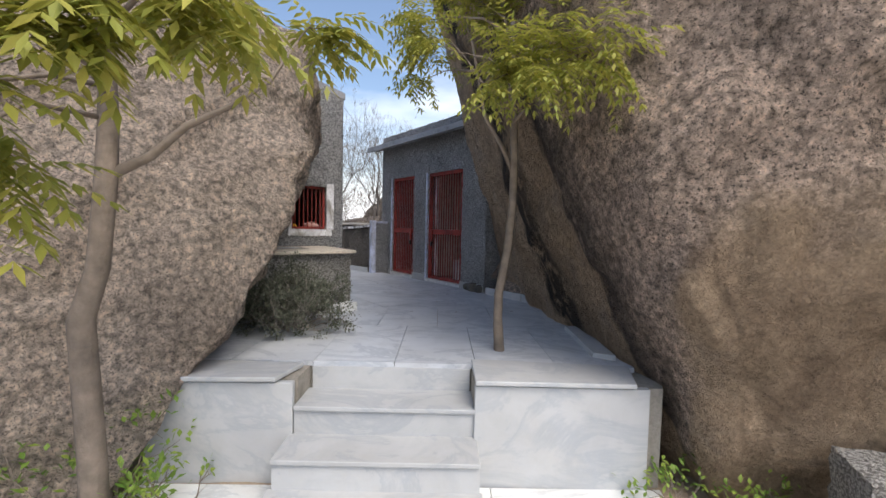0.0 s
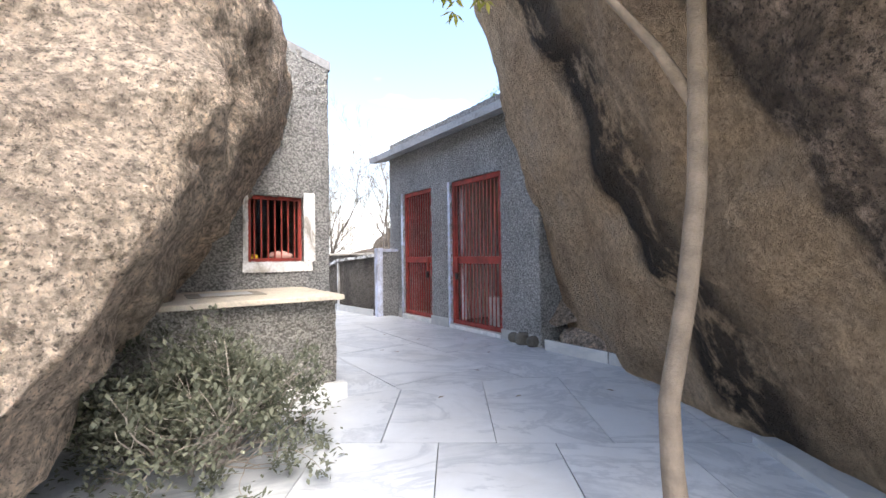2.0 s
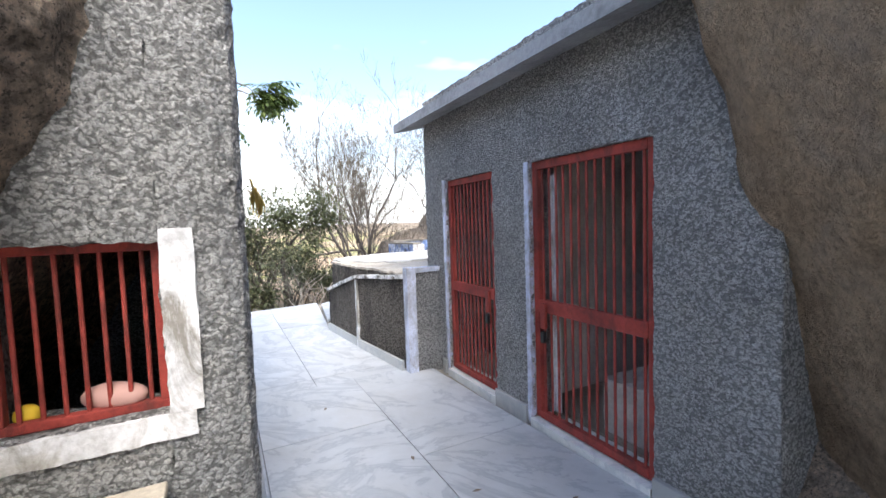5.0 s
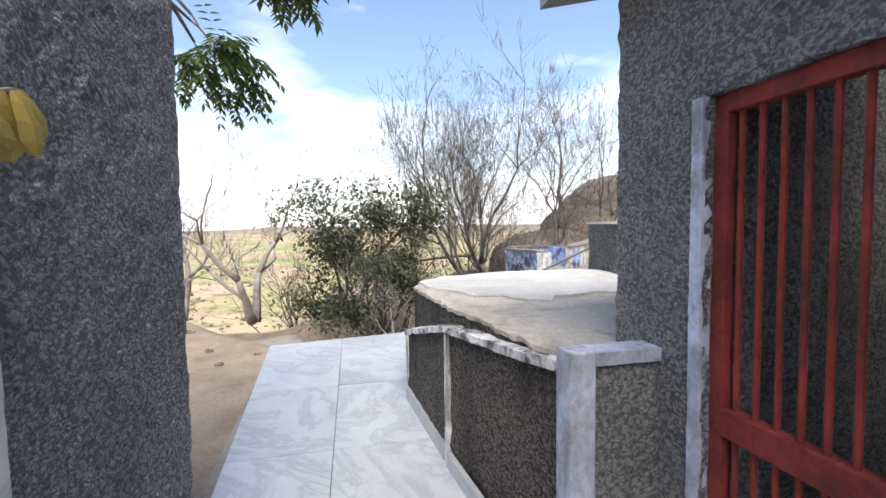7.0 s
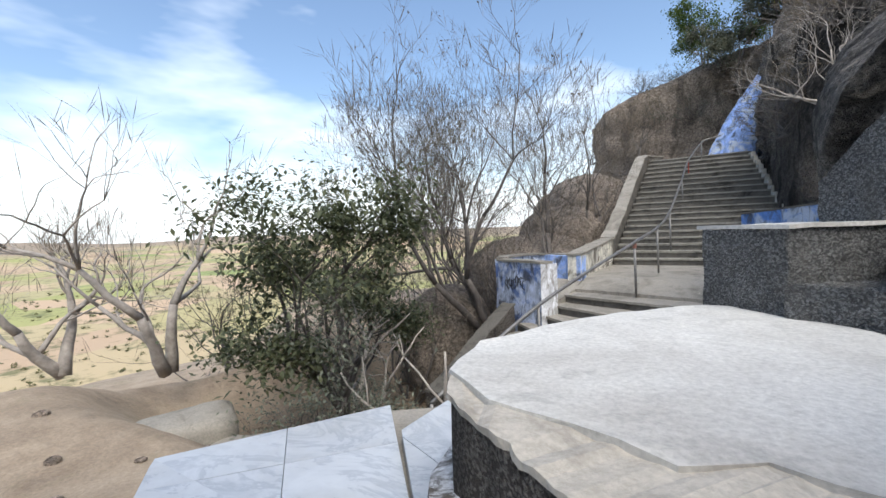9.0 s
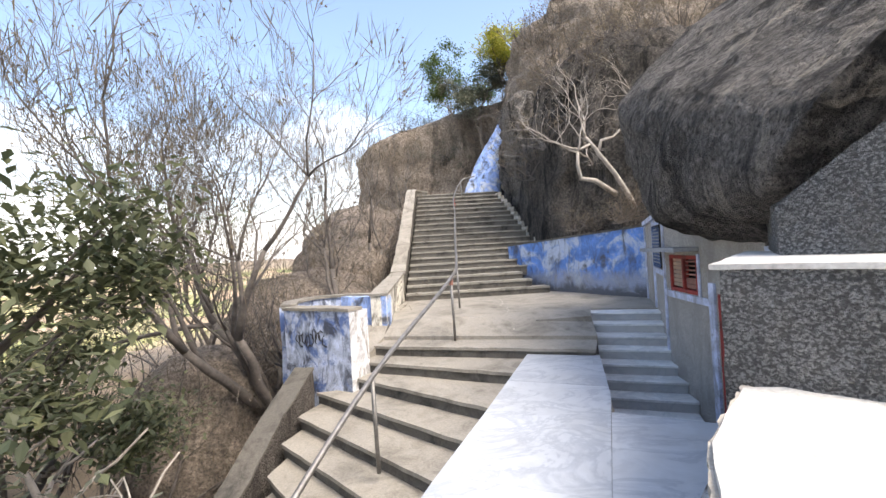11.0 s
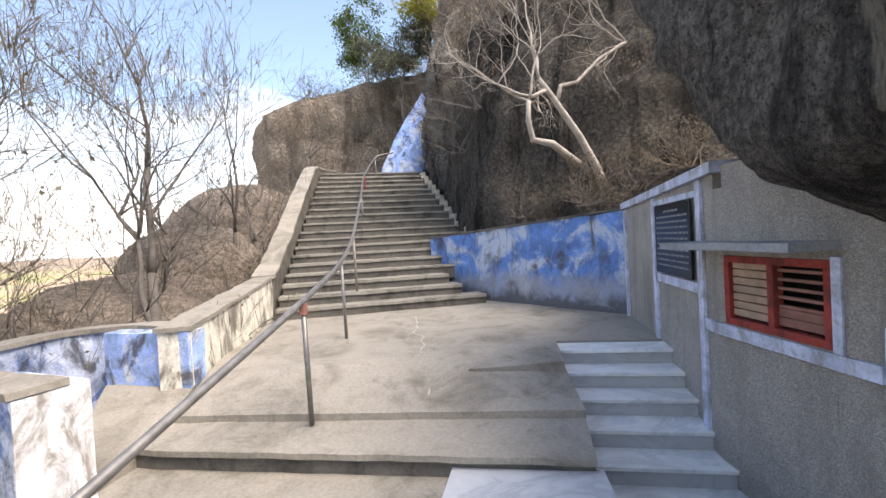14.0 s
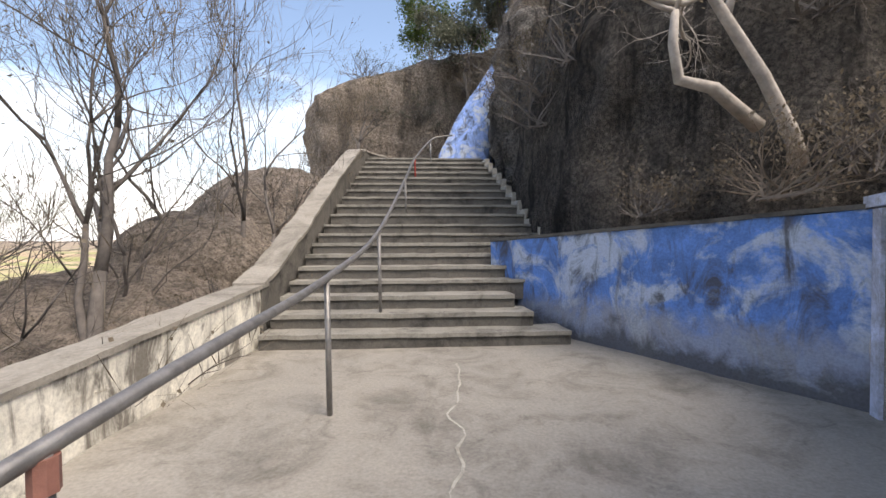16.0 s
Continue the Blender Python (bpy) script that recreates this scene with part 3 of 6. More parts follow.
# ---- boulders ----
boulder("boulder", ab(-3.7, -0.1, 1.2), (3.4, 2.7, 2.7), 45,
        [(tuple(U * 0.82 + V2 * -0.11 + Vector((0, 0, -0.55))), ab(-0.79, 0.0, 1.55), 0.06),
         (tuple(U * 0.94 + V2 * -0.33), ab(-0.5, 0.0, 2.23), 0.10),
         (tuple(V2 * -1.0 + Vector((0, 0, 0.30))), ab(-2.0, -2.2, 1.3), 0.10),
         (tuple(V2 * -0.6 + U * 0.2 + Vector((0, 0, 0.75))), ab(-2.2, -1.0, 3.2), 0.25),
         (tuple(U * 0.5 + Vector((0, 0, 0.86))), ab(-0.46, 0.0, 2.86), 0.12),
         (tuple(V2), ab(-2.0, 1.3, 1.0), 0.2)],
        "huge tan and grey pitted granite boulder beside the hut", M_ROCK_L, 1, 8.0, 0.16, 7, 0.065, lump=0.05)

boulder("boulder", (4.3, 4.7, 3.4), (4.7, 2.6, 4.6), 0,
        [((-1.0, -0.28, -0.34), (1.75, 4.0, 1.45), 0.05),
         ((-0.2, -1.0, 0.0), (2.0, 2.72, 1.2), 0.12),
         ((-0.55, -0.8, 0.05), (1.80, 2.86, 1.3), 0.10),
         ((-0.1, -0.955, -0.28), (2.3, 2.70, 0.42), 0.04),
         ((-0.5, 0.87, 0.0), (0.55, 6.35, 3.0), 0.15),
         ((-0.30, -0.25, 1.0), (2.2, 4.0, 4.3), 0.3)],
        "huge leaning brown granite boulder streaked with black water stains", M_ROCK_R, 2, 8.0, 0.14, 7, 0.042, lump=0.07)

boulder("boulder", (2.6, 12.6, 4.0), (3.9, 3.4, 2.9), -20,
        [((-0.35, 0.1, -1.0), (-0.5, 13.9, 1.78), 0.08), ((-1.0, 0.30, -0.15), (-1.12, 13.8, 2.4), 0.15),
         ((-0.58, -0.14, 0.80), (-1.02, 14.5, 2.95), 0.25), ((0.0, 0.8, -0.6), (0.0, 15.2, 2.0), 0.1), ((-0.25, -0.78, -0.57), (-0.9, 12.1, 2.42), 0.1)],
        "dark overhanging boulder resting on the small shrine house", M_ROCK_D, 3, 6.0, 0.22, 7, 0.04)

boulder("boulder", (5.8, 24.2, 2.6), (5.4, 4.6, 5.6), 25,
        [((-0.75, -0.85, 0.28), (1.7, 20.6, 3.0), 0.25), ((-1.0, 0.01, 0.10), (0.92, 25.0, 3.0), 0.12)],
        "dark weathered rock face rising behind the blue wall", M_ROCK_B, 4, 2.4, 0.5, 6, 0.06)

boulder("boulder", (2.6, 38.6, 4.2), (8.5, 4.6, 6.8), 4, [((-0.36, -0.1, 1.0), (-2.0, 34.0, 8.9), 0.5)],
        "broad brown rock dome above the top of the stairs", M_ROCK_F, 5, 6.0, 0.5, 6, 0.08)
boulder("boulder", (9.0, 31.0, 6.0), (7.0, 6.0, 9.0), 10, [],
        "tall brown rock slope with dry scrub above the stairs", M_ROCK_F, 6, 2.2, 0.9, 6, 0.1)
boulder("boulder", (-5.6, 24.8, 0.9), (1.5, 1.6, 1.35), 10, [],
        "rounded brown boulder beside the upper stairs", M_ROCK_F, 7, 2.3, 0.2, 5, 0.04)
boulder("boulder", (-6.4, 23.2, -0.6), (2.3, 2.9, 1.9), 20, [],
        "low brown rock slab under the bare trees", M_ROCK_F, 8, 2.2, 0.25, 5, 0.04)
boulder("boulder", (-5.2, 30.0, 0.2), (2.6, 5.0, 3.6), 0, [],
        "brown rock flank carrying the upper stairs", M_ROCK_F, 9, 2.3, 0.3, 5, 0.05)
boulder("boulder", (-7.3, 18.4, -1.6), (1.2, 1.1, 1.7), 30, [],
        "smooth brown boulder behind the graffiti block", M_ROCK_F, 10, 2.4, 0.15, 5, 0.03)

boulder("boulder", (1.95, 28.1, 5.2), (0.62, 1.1, 2.9), 0, [],
        "grey fluted rock shoulder beside the head of the stairs", M_ROCK_D, 11, 2.2, 0.3, 6, 0.11)
boulder("boulder", (-6.9, 12.9, -2.9), (1.9, 1.5, 1.2), 25, [],
        "brown rounded rock on the slope under the walkway", M_ROCK_F, 12, 2.3, 0.25, 5, 0.05)

# ---- marble terrace ----
terrace = empty("terrace_floor")
tagged(terrace, "white grey-veined marble paving of the shrine terrace", "floor", kind="structure")
FRONT = [Vector((0.137, 2.67)), Vector((1.27, 2.85))]
sd = Vector((0.987, 0.157, 0))
sn = Vector((-0.157, 0.987, 0))
BASE = [(-3.2, 2.2), (0.10, 2.76), (0.06, 3.02), (1.20, 3.20), (1.25, 2.9), (2.45, 3.08), (2.9, 5.0), (2.2, 7.4), (0.5, 8.6), (-3.3, 12.4), (-4.57, 11.6), (-5.62, 10.2), (-3.2, 8.0), (-2.0, 6.2)]
part("bed", roughen(bm_prism([(BASE, -0.75, -0.035)]), 0.0, 1), M_CONC, terrace)

# ---- marble steps ----
steps = empty("marble_steps")
tagged(steps, "short flight of worn white marble steps", "steps")


def sp(u, v):
    """A point of the front steps: u along the treads from their left end, v back from the top edge."""
    p = Vector((0.088, 2.995, 0)) + sd * u + sn * v
    return (p.x, p.y)


for k in range(4):
    z = -0.19 * k
    f = -0.29 * k
    w0 = -0.03 * k if k < 3 else -0.09
    w1 = 1.12 + 0.015 * k
    if k:
        part("tread", bm_prism([([sp(w0, f - 0.025), sp(w1, f - 0.025), sp(w1, f + 0.3), sp(w0, f + 0.3)], z - 0.03, z)], 0.006), M_MARBLE_W, steps)
    part("riser", bm_prism([([sp(w0, f), sp(w1, f), sp(w1, f + 0.29), sp(w0, f + 0.29)], z - 0.19, z - 0.033)]), M_MARBLE_W, steps)


def plinth(name, p, q, back, top, label, over=0.03):
    ob = empty(name)
    tagged(ob, label, "plinth")
    d = (Vector(q) - Vector(p)).normalized()
    n = Vector((-d.y, d.x))
    p, q = Vector(p), Vector(q)
    part("front_slab", bm_prism([([p, q, q + n * 0.05, p + n * 0.05], -0.74, top - 0.045)], 0.005), M_MARBLE_W, ob)
    part("core", bm_prism([([p + n * 0.052, q + n * 0.052, q + n * back, p + n * back], -0.74, top - 0.045)]), M_CONC, ob)
    part("cap", bm_prism([([p - n * over, q - n * over - d * 0.1, q + n * back * 0.8, p + n * back], top - 0.032, top)], 0.008), M_MARBLE_W, ob, "marble capping slab")
    return ob


plinth("plinth", (-0.82, 2.50), (0.10, 2.69), 0.34, 0.004, "white marble faced plinth beside the steps")
plinth("plinth", (1.255, 2.86), (2.36, 3.03), 0.42, 0.012, "white marble faced plinth with a loose capping slab")

# ---- the hut ----
hut = empty("hut")
tagged(hut, "grey roughcast hut built against the boulder", "hut")
HF, HB = -0.19, 2.69
T = 0.22
WA0, WA1, WZ0, WZ1 = -0.70, -0.255, 0.90, 1.46
DB0, DB1, DZ0, DZ1 = 1.01, 1.69, 0.14, 1.95


def hab(a, b, z=0.0):
    """A point of the hut: its passage wall leans a little out of line with the court."""
    return ab(a - 0.03 * (HB - b), b, z)


def panel_ab(a0, a1, b0, b1, z0, z1, mat, parent, name="wall", rough=0.012, label="", at=ab):
    foot = [at(a0, b0), at(a1, b0), at(a1, b1), at(a0, b1)]
    return part(name, roughen(bm_prism([(foot, z0, z1)]), rough, 34.0, 0.03) if rough else bm_prism([(foot, z0, z1)], 0.004), mat, parent, label)


def panel_h(a0, a1, b0, b1, z0, z1, mat, parent, name="wall", rough=0.012, label=""):
    return panel_ab(a0, a1, b0, b1, z0, z1, mat, parent, name, rough, label, hab)


# front wall, round the window; its top slopes up towards the rock
FT = HF + T
cnr = [hab(-0.07, HF), hab(-0.02, HF + 0.02), hab(0.0, HF + 0.07), hab(0.0, FT)]
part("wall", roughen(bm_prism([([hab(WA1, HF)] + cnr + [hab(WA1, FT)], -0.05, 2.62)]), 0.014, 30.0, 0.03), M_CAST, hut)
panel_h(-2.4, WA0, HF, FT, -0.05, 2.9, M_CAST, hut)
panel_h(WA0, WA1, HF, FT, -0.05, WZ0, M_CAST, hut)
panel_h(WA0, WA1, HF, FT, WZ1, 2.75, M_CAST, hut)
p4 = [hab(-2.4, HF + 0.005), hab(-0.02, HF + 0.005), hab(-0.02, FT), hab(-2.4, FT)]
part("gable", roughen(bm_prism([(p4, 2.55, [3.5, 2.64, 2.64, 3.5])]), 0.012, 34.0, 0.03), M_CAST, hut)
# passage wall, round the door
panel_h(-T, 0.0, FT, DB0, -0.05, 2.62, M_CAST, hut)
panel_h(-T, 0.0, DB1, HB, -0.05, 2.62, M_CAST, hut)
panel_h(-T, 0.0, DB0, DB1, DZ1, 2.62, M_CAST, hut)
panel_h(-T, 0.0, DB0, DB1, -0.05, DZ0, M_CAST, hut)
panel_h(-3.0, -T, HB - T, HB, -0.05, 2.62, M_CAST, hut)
panel_h(-3.0, -2.4, HF, FT, -0.05, 2.62, M_CAST, hut, rough=0)
panel_h(-3.0, -2.8, FT, HB - T, -0.05, 2.62, M_PLASTER, hut, "inner_wall", 0)
panel_h(-2.8, -T, FT, HB - T, -0.05, 0.12, M_CONC, hut, "inner_floor", 0)
part("roof", bm_prism([([hab(-3.1, HF), hab(0.0, HF), hab(0.0, HB), hab(-3.1, HB)], [3.42, 2.64, 2.64, 3.42], [3.54, 2.72, 2.72, 3.54])]), M_SLAB, hut)
for b0, b1 in ((HF - 0.02, DB0 + 0.03), (DB1 - 0.03, HB)):
    panel_h(0.0, 0.03, b0, b1, -0.03, 0.16, M_MARBLE_W, hut, "skirting", 0, "white marble skirting")
# window
hw = empty("window")
hw.parent = hut
hw["label"] = "small barred window with white painted surround"
panel_h(WA0 - 0.045, WA1 + 0.075, HF - 0.018, HF + 0.002, WZ0 - 0.085, WZ0 - 0.003, M_WHITE, hw, "window_sill", 0.006)
panel_h(WA1 + 0.002, WA1 + 0.10, HF - 0.018, HF + 0.002, WZ0, WZ1 + 0.04, M_WHITE, hw, "white_surround", 0.006)
panel_h(WA0 - 0.04, WA0 - 0.002, HF - 0.016, HF + 0.002, WZ0, WZ1, M_WHITE, hw, "white_surround", 0.006)
for z0, z1 in ((WZ0, WZ0 + 0.03), (WZ1 - 0.03, WZ1)):
    panel_h(WA0, WA1, HF + 0.05, HF + 0.09, z0, z1, M_RED, hw, "frame_bar", 0)
for a in (WA0, WA1 - 0.03):
    panel_h(a, a + 0.03, HF + 0.05, HF + 0.09, WZ0 + 0.03, WZ1 - 0.03, M_RED, hw, "frame_bar", 0)
for k in range(7):
    a = WA0 + 0.03 + (k + 0.5) * (WA1 - WA0 - 0.06) / 7
    part("bar", bm_tube([[(hab(a, HF + 0.07, WZ0 + 0.025), 0.007), (hab(a, HF + 0.07, WZ1 - 0.025), 0.007)]], 8), M_RED, hw)
# door
hd = empty("door")
hd.parent = hut
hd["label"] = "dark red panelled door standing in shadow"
# door red is darkened to include the shade of its recess
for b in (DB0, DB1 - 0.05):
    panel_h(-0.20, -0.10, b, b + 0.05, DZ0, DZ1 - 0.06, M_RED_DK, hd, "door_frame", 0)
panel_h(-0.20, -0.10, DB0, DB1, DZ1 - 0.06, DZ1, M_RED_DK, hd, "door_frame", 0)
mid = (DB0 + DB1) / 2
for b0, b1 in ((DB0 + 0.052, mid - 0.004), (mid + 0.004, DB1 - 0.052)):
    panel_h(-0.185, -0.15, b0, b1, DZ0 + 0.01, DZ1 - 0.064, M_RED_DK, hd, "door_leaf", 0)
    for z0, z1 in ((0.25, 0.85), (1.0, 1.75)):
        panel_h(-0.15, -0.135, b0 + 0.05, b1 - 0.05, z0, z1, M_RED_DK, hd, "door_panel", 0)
panel_h(-0.135, -0.12, mid - 0.02, mid + 0.02, 0.95, 1.35, M_MARBLE_OLD, hd, "handle", 0, "pale pull handle")
panel_h(-0.095, 0.008, DB0 - 0.01, DB1 + 0.01, DZ1 - 0.012, DZ1 + 0.03, M_SLAB, hut, "lintel", 0.004, "thin concrete lintel edge")
panel_h(0.002, 0.012, DB1 + 0.003, DB1 + 0.06, DZ0 + 0.3, DZ1 - 0.05, M_MARBLE_OLD, hut, "door_trim", 0.005)

# ledge in front of the hut
ledge = empty("stone_ledge")
tagged(ledge, "roughcast pedestal with a polished stone slab top", "ledge")
part("pedestal", roughen(bm_prism([(rect_ab(-2.6, -0.40, -1.14, -0.20), -0.03, 0.645)]), 0.014, 34.0, 0.03), M_CAST_PALE, ledge)
part("slab_top", bm_prism([(rect_ab(-2.6, -0.36, -1.2, -0.203), 0.648, 0.682)], 0.006), M_SLABTOP, ledge, "cream polished stone slab")
part("foot_stone", bm_prism([(rect_ab(-0.8, -0.36, -1.24, -1.155), -0.03, 0.10)], 0.01), M_MARBLE_OLD, ledge)
part("carved_panel", bm_prism([(rect_ab(-1.25, -0.78, -0.85, -0.5), 0.683, 0.687)]), M_CONC, ledge, "carved square on the slab")
part("carved_mark", bm_prism([(rect_ab(-1.17, -0.86, -0.78, -0.57), 0.688, 0.692)]), M_MARBLE_W, ledge)

# ---- building with two barred doors ----
house = empty("shrine_building")
tagged(house, "grey roughcast shrine building with two red barred doors", "building")
WA = 1.80
D1 = (-0.39, 0.585)
D2 = (1.045, 1.85)
TOP = 1.90
EAVE = 2.46
END = 2.30


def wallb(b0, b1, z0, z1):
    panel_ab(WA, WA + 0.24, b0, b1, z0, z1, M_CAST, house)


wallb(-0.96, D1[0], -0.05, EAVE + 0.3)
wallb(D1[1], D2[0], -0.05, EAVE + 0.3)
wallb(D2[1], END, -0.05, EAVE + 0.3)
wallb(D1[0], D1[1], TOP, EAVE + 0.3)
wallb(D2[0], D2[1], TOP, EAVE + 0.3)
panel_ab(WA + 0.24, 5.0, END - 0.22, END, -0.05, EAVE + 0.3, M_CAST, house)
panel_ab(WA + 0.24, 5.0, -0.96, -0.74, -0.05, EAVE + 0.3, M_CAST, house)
panel_ab(4.8, 5.0, -0.74, END - 0.22, -0.05, EAVE + 0.3, M_PLASTER, house, "inner_wall", 0)
panel_ab(WA + 0.245, 4.795, 0.82, 0.94, 0.02, EAVE + 0.1, M_PLASTER, house, "partition", 0)
panel_ab(WA + 0.24, 4.8, -0.74, END - 0.22, -0.05, 0.03, M_CONC, house, "inner_floor", 0)
panel_ab(2.1, 2.9, -0.66, 0.2, 0.032, 0.40, M_PLASTER, house, "platform", 0.01)


def roof_z(a):
    return EAVE + (a - 1.54) / 3.66 * (3.35 - EAVE)


# the pieces leave an unseen gap, added to let daylight into the second room
for a0, a1, b0, b1 in ((1.54, 2.85, -1.5, 2.5), (3.45, 5.2, -1.5, 2.5), (2.852, 3.448, -1.5, 0.9)):
    z0, z1 = roof_z(a0), roof_z(a1)
    part("roof", roughen(bm_prism([([ab(a0, b0), ab(a1, b0), ab(a1, b1), ab(a0, b1)], [z0, z1, z1, z0], [z0 + 0.09, z1 + 0.1, z1 + 0.1, z0 + 0.09])]), 0.006, 4.0, 0.3), M_SLAB, house, "sloping concrete slab roof")


def barred_door(name, b0, b1, bars, label, latch):
    d = empty(name)
    d.parent = house
    d["label"] = label
    a0, a1 = WA + 0.03, WA + 0.07
    z0 = 0.05
    w = 0.05
    for b in (b0, b1 - w):
        panel_ab(a0, a1, b, b + w, z0, TOP - 0.003, M_RED, d, "frame_post", 0)
    for za, zb in ((z0, z0 + w), (TOP - 0.06, TOP - 0.003), (0.83, 0.92)):
        panel_ab(a0 - 0.004, a1 + 0.004, b0 + w, b1 - w, za, zb, M_RED, d, "rail", 0)
    for k in range(bars):
        b = b0 + w + (k + 0.5) * (b1 - b0 - 2 * w) / bars
        part("bar", bm_tube([[(ab((a0 + a1) / 2, b, z0 + w), 0.009), (ab((a0 + a1) / 2, b, TOP - 0.06), 0.009)]], 6), M_RED, d)
    panel_ab(a0 - 0.03, a0 - 0.005, latch, latch + 0.05, 0.72, 0.9, M_RED, d, "latch", 0)
    panel_ab(a0 - 0.035, a0 - 0.006, latch + 0.01, latch + 0.045, 0.62, 0.70, M_BLACK, d, "padlock", 0)
    panel_ab(WA - 0.012, WA + 0.03, b1 + 0.001, b1 + 0.045, 0.0, TOP, M_LILAC, house, "door_edge", 0.003)
    panel_ab(WA - 0.03, WA + 0.2, b0, b1, -0.04, 0.04, M_MARBLE_OLD, house, "threshold", 0.004)
    return d


barred_door("door", D1[0], D1[1], 13, "tall red barred iron door with a mid rail", D1[1] - 0.14)
barred_door("door", D2[0], D2[1], 11, "narrow red barred iron door", D2[0] + 0.10)
# half-open leaf with pale slats behind the first door
panel_ab(WA + 0.1, WA + 0.13, D1[1] - 0.16, D1[1] - 0.13, 0.1, TOP - 0.1, M_WHITE, house, "pale_slat", 0)
panel_ab(WA + 0.1, WA + 0.13, D1[1] - 0.11, D1[1] - 0.08, 0.1, TOP - 0.1, M_WHITE, house, "pale_slat", 0)
# inner window seen through the second door
for b in (1.16, 1.32):
    panel_ab(3.6, 3.64, b, b + 0.05, 1.1, 1.75, M_RED, house, "inner_frame", 0)
for z in (1.1, 1.4, 1.7):
    panel_ab(3.6, 3.64, 1.16, 1.37, z, z + 0.05, M_RED, house, "inner_frame", 0)
panel_ab(3.64, 3.74, 0.945, 1.9, 0.03, 2.3, M_PLASTER, house, "inner_wall", 0)
for b0, b1 in ((-0.96, D1[0] - 0.01), (D1[1] + 0.05, D2[0] - 0.01), (D2[1] + 0.05, 1.97)):
    panel_ab(WA - 0.03, WA, b0, b1, -0.03, 0.11, M_MARBLE_W, house, "skirting", 0, "white marble skirting")
# broken foot stones at the corner
for b, s in ((-0.62, 0.09), (-0.76, 0.11), (-0.9, 0.08)):
    boulder("stone", ab(WA - 0.04, b, 0.05), (s * 0.75, s * 0.5, s * 0.6), 20, [], "small broken stone at the foot of the wall", M_CONC_DARK, int(s * 100), 2.6, 0.02, 3, 0.01)

# ---- rounded platform at the end of the passage ----
RIM = [ab(1.50, 2.16), ab(1.44, 2.02), ab(1.27, 3.28), ab(1.17, 4.35), Vector((-3.22, 10.05, 0)), Vector((-3.25, 10.5, 0)), Vector((-3.02, 10.98, 0)), Vector((-2.65, 11.5, 0)), Vector((-2.1, 11.98, 0)), Vector((-1.2, 12.6, 0)), ab(3.2, 4.6), ab(3.2, 2.15)]
tank = empty("roof_platform")
tagged(tank, "rounded roughcast platform with a white cement top", "platform")
body = [p for i, p in enumerate(RIM) if i != 1]
RZ = {0: 0.93, 1: 0.84, 2: 0.56, 3: 0.5, 4: 0.5, 5: 0.55, 6: 0.6, 7: 0.65}
rz = [RZ.get(i, 0.9) for i in range(len(body))]
part("body", roughen(bm_prism([(body, -0.9, rz)]), 0.014, 14.0, 0.06), M_CAST_BROWN, tank)


def inset(poly, d):
    c = Vector((-1.6, 10.6))
    return [Vector((p[0], p[1])) - (Vector((p[0], p[1])) - c).normalized() * d for p in poly]


part("rim", roughen(bm_prism([(inset(body, -0.035), [z + 0.002 for z in rz], [z + 0.045 for z in rz])]), 0.016, 9, 0.06), M_RIM, tank, "flaking white cement rim")
part("drum", roughen(bm_prism([(inset(body, 0.06), [z + 0.02 for z in rz], 0.955)]), 0.012, 6, 0.12), M_CAST_BROWN, tank, "brown stained upper course")
part("top_old", roughen(bm_prism([(inset(body, 0.05), 0.957, 0.982)]), 0.02, 14, 0.035), M_ROOF_OLD, tank, "rough worn cement top")
patch = [(-3.16, 10.05), (-2.9, 9.82), (-2.62, 9.74), (-2.35, 9.62), (-2.16, 9.72), (-1.95, 9.63), (-1.78, 9.68), (-1.82, 9.86), (-1.7, 10.0), (-1.62, 10.22), (-1.46, 10.3), (-1.52, 10.52), (-1.5, 10.75), (-1.36, 10.92), (-1.4, 11.1), (-1.52, 11.4), (-1.85, 11.8), (-2.1, 11.9), (-2.6, 11.45), (-2.96, 10.95), (-3.2, 10.5)]
part("white_coat", roughen(bm_prism([(patch, 0.97, 1.0)]), 0.012, 5, 0.10), M_ROOF_WHITE, tank, "smooth white cement coat")
part("post", bm_prism([(rect_ab(1.43, 1.53, 2.02, 2.13), -0.04, 1.06)], 0.008), M_LILAC, tank, "pale blue painted corner post")
part("joining_wall", roughen(bm_prism([(rect_ab(1.53, 1.80, 2.04, 2.13), -0.04, 1.0)]), 0.01, 9, 0.1), M_CAST, tank)
part("joining_cap", bm_prism([(rect_ab(1.53, 1.80, 2.03, 2.14), 1.002, 1.05)]), M_LILAC, tank)
part("rib", bm_prism([(rect_ab(1.255, 1.31, 3.22, 3.28), -0.03, 0.835)]), M_WHITE, tank, "white painted rib")
for p, q in ((ab(1.39, 2.14), ab(1.25, 3.21)), (ab(1.25, 3.29), ab(1.14, 4.35))):
    part("skirting", bm_prism([(strip(p, q, 0.03, -1), -0.03, 0.10)]), M_MARBLE_W, tank, "white marble skirting")

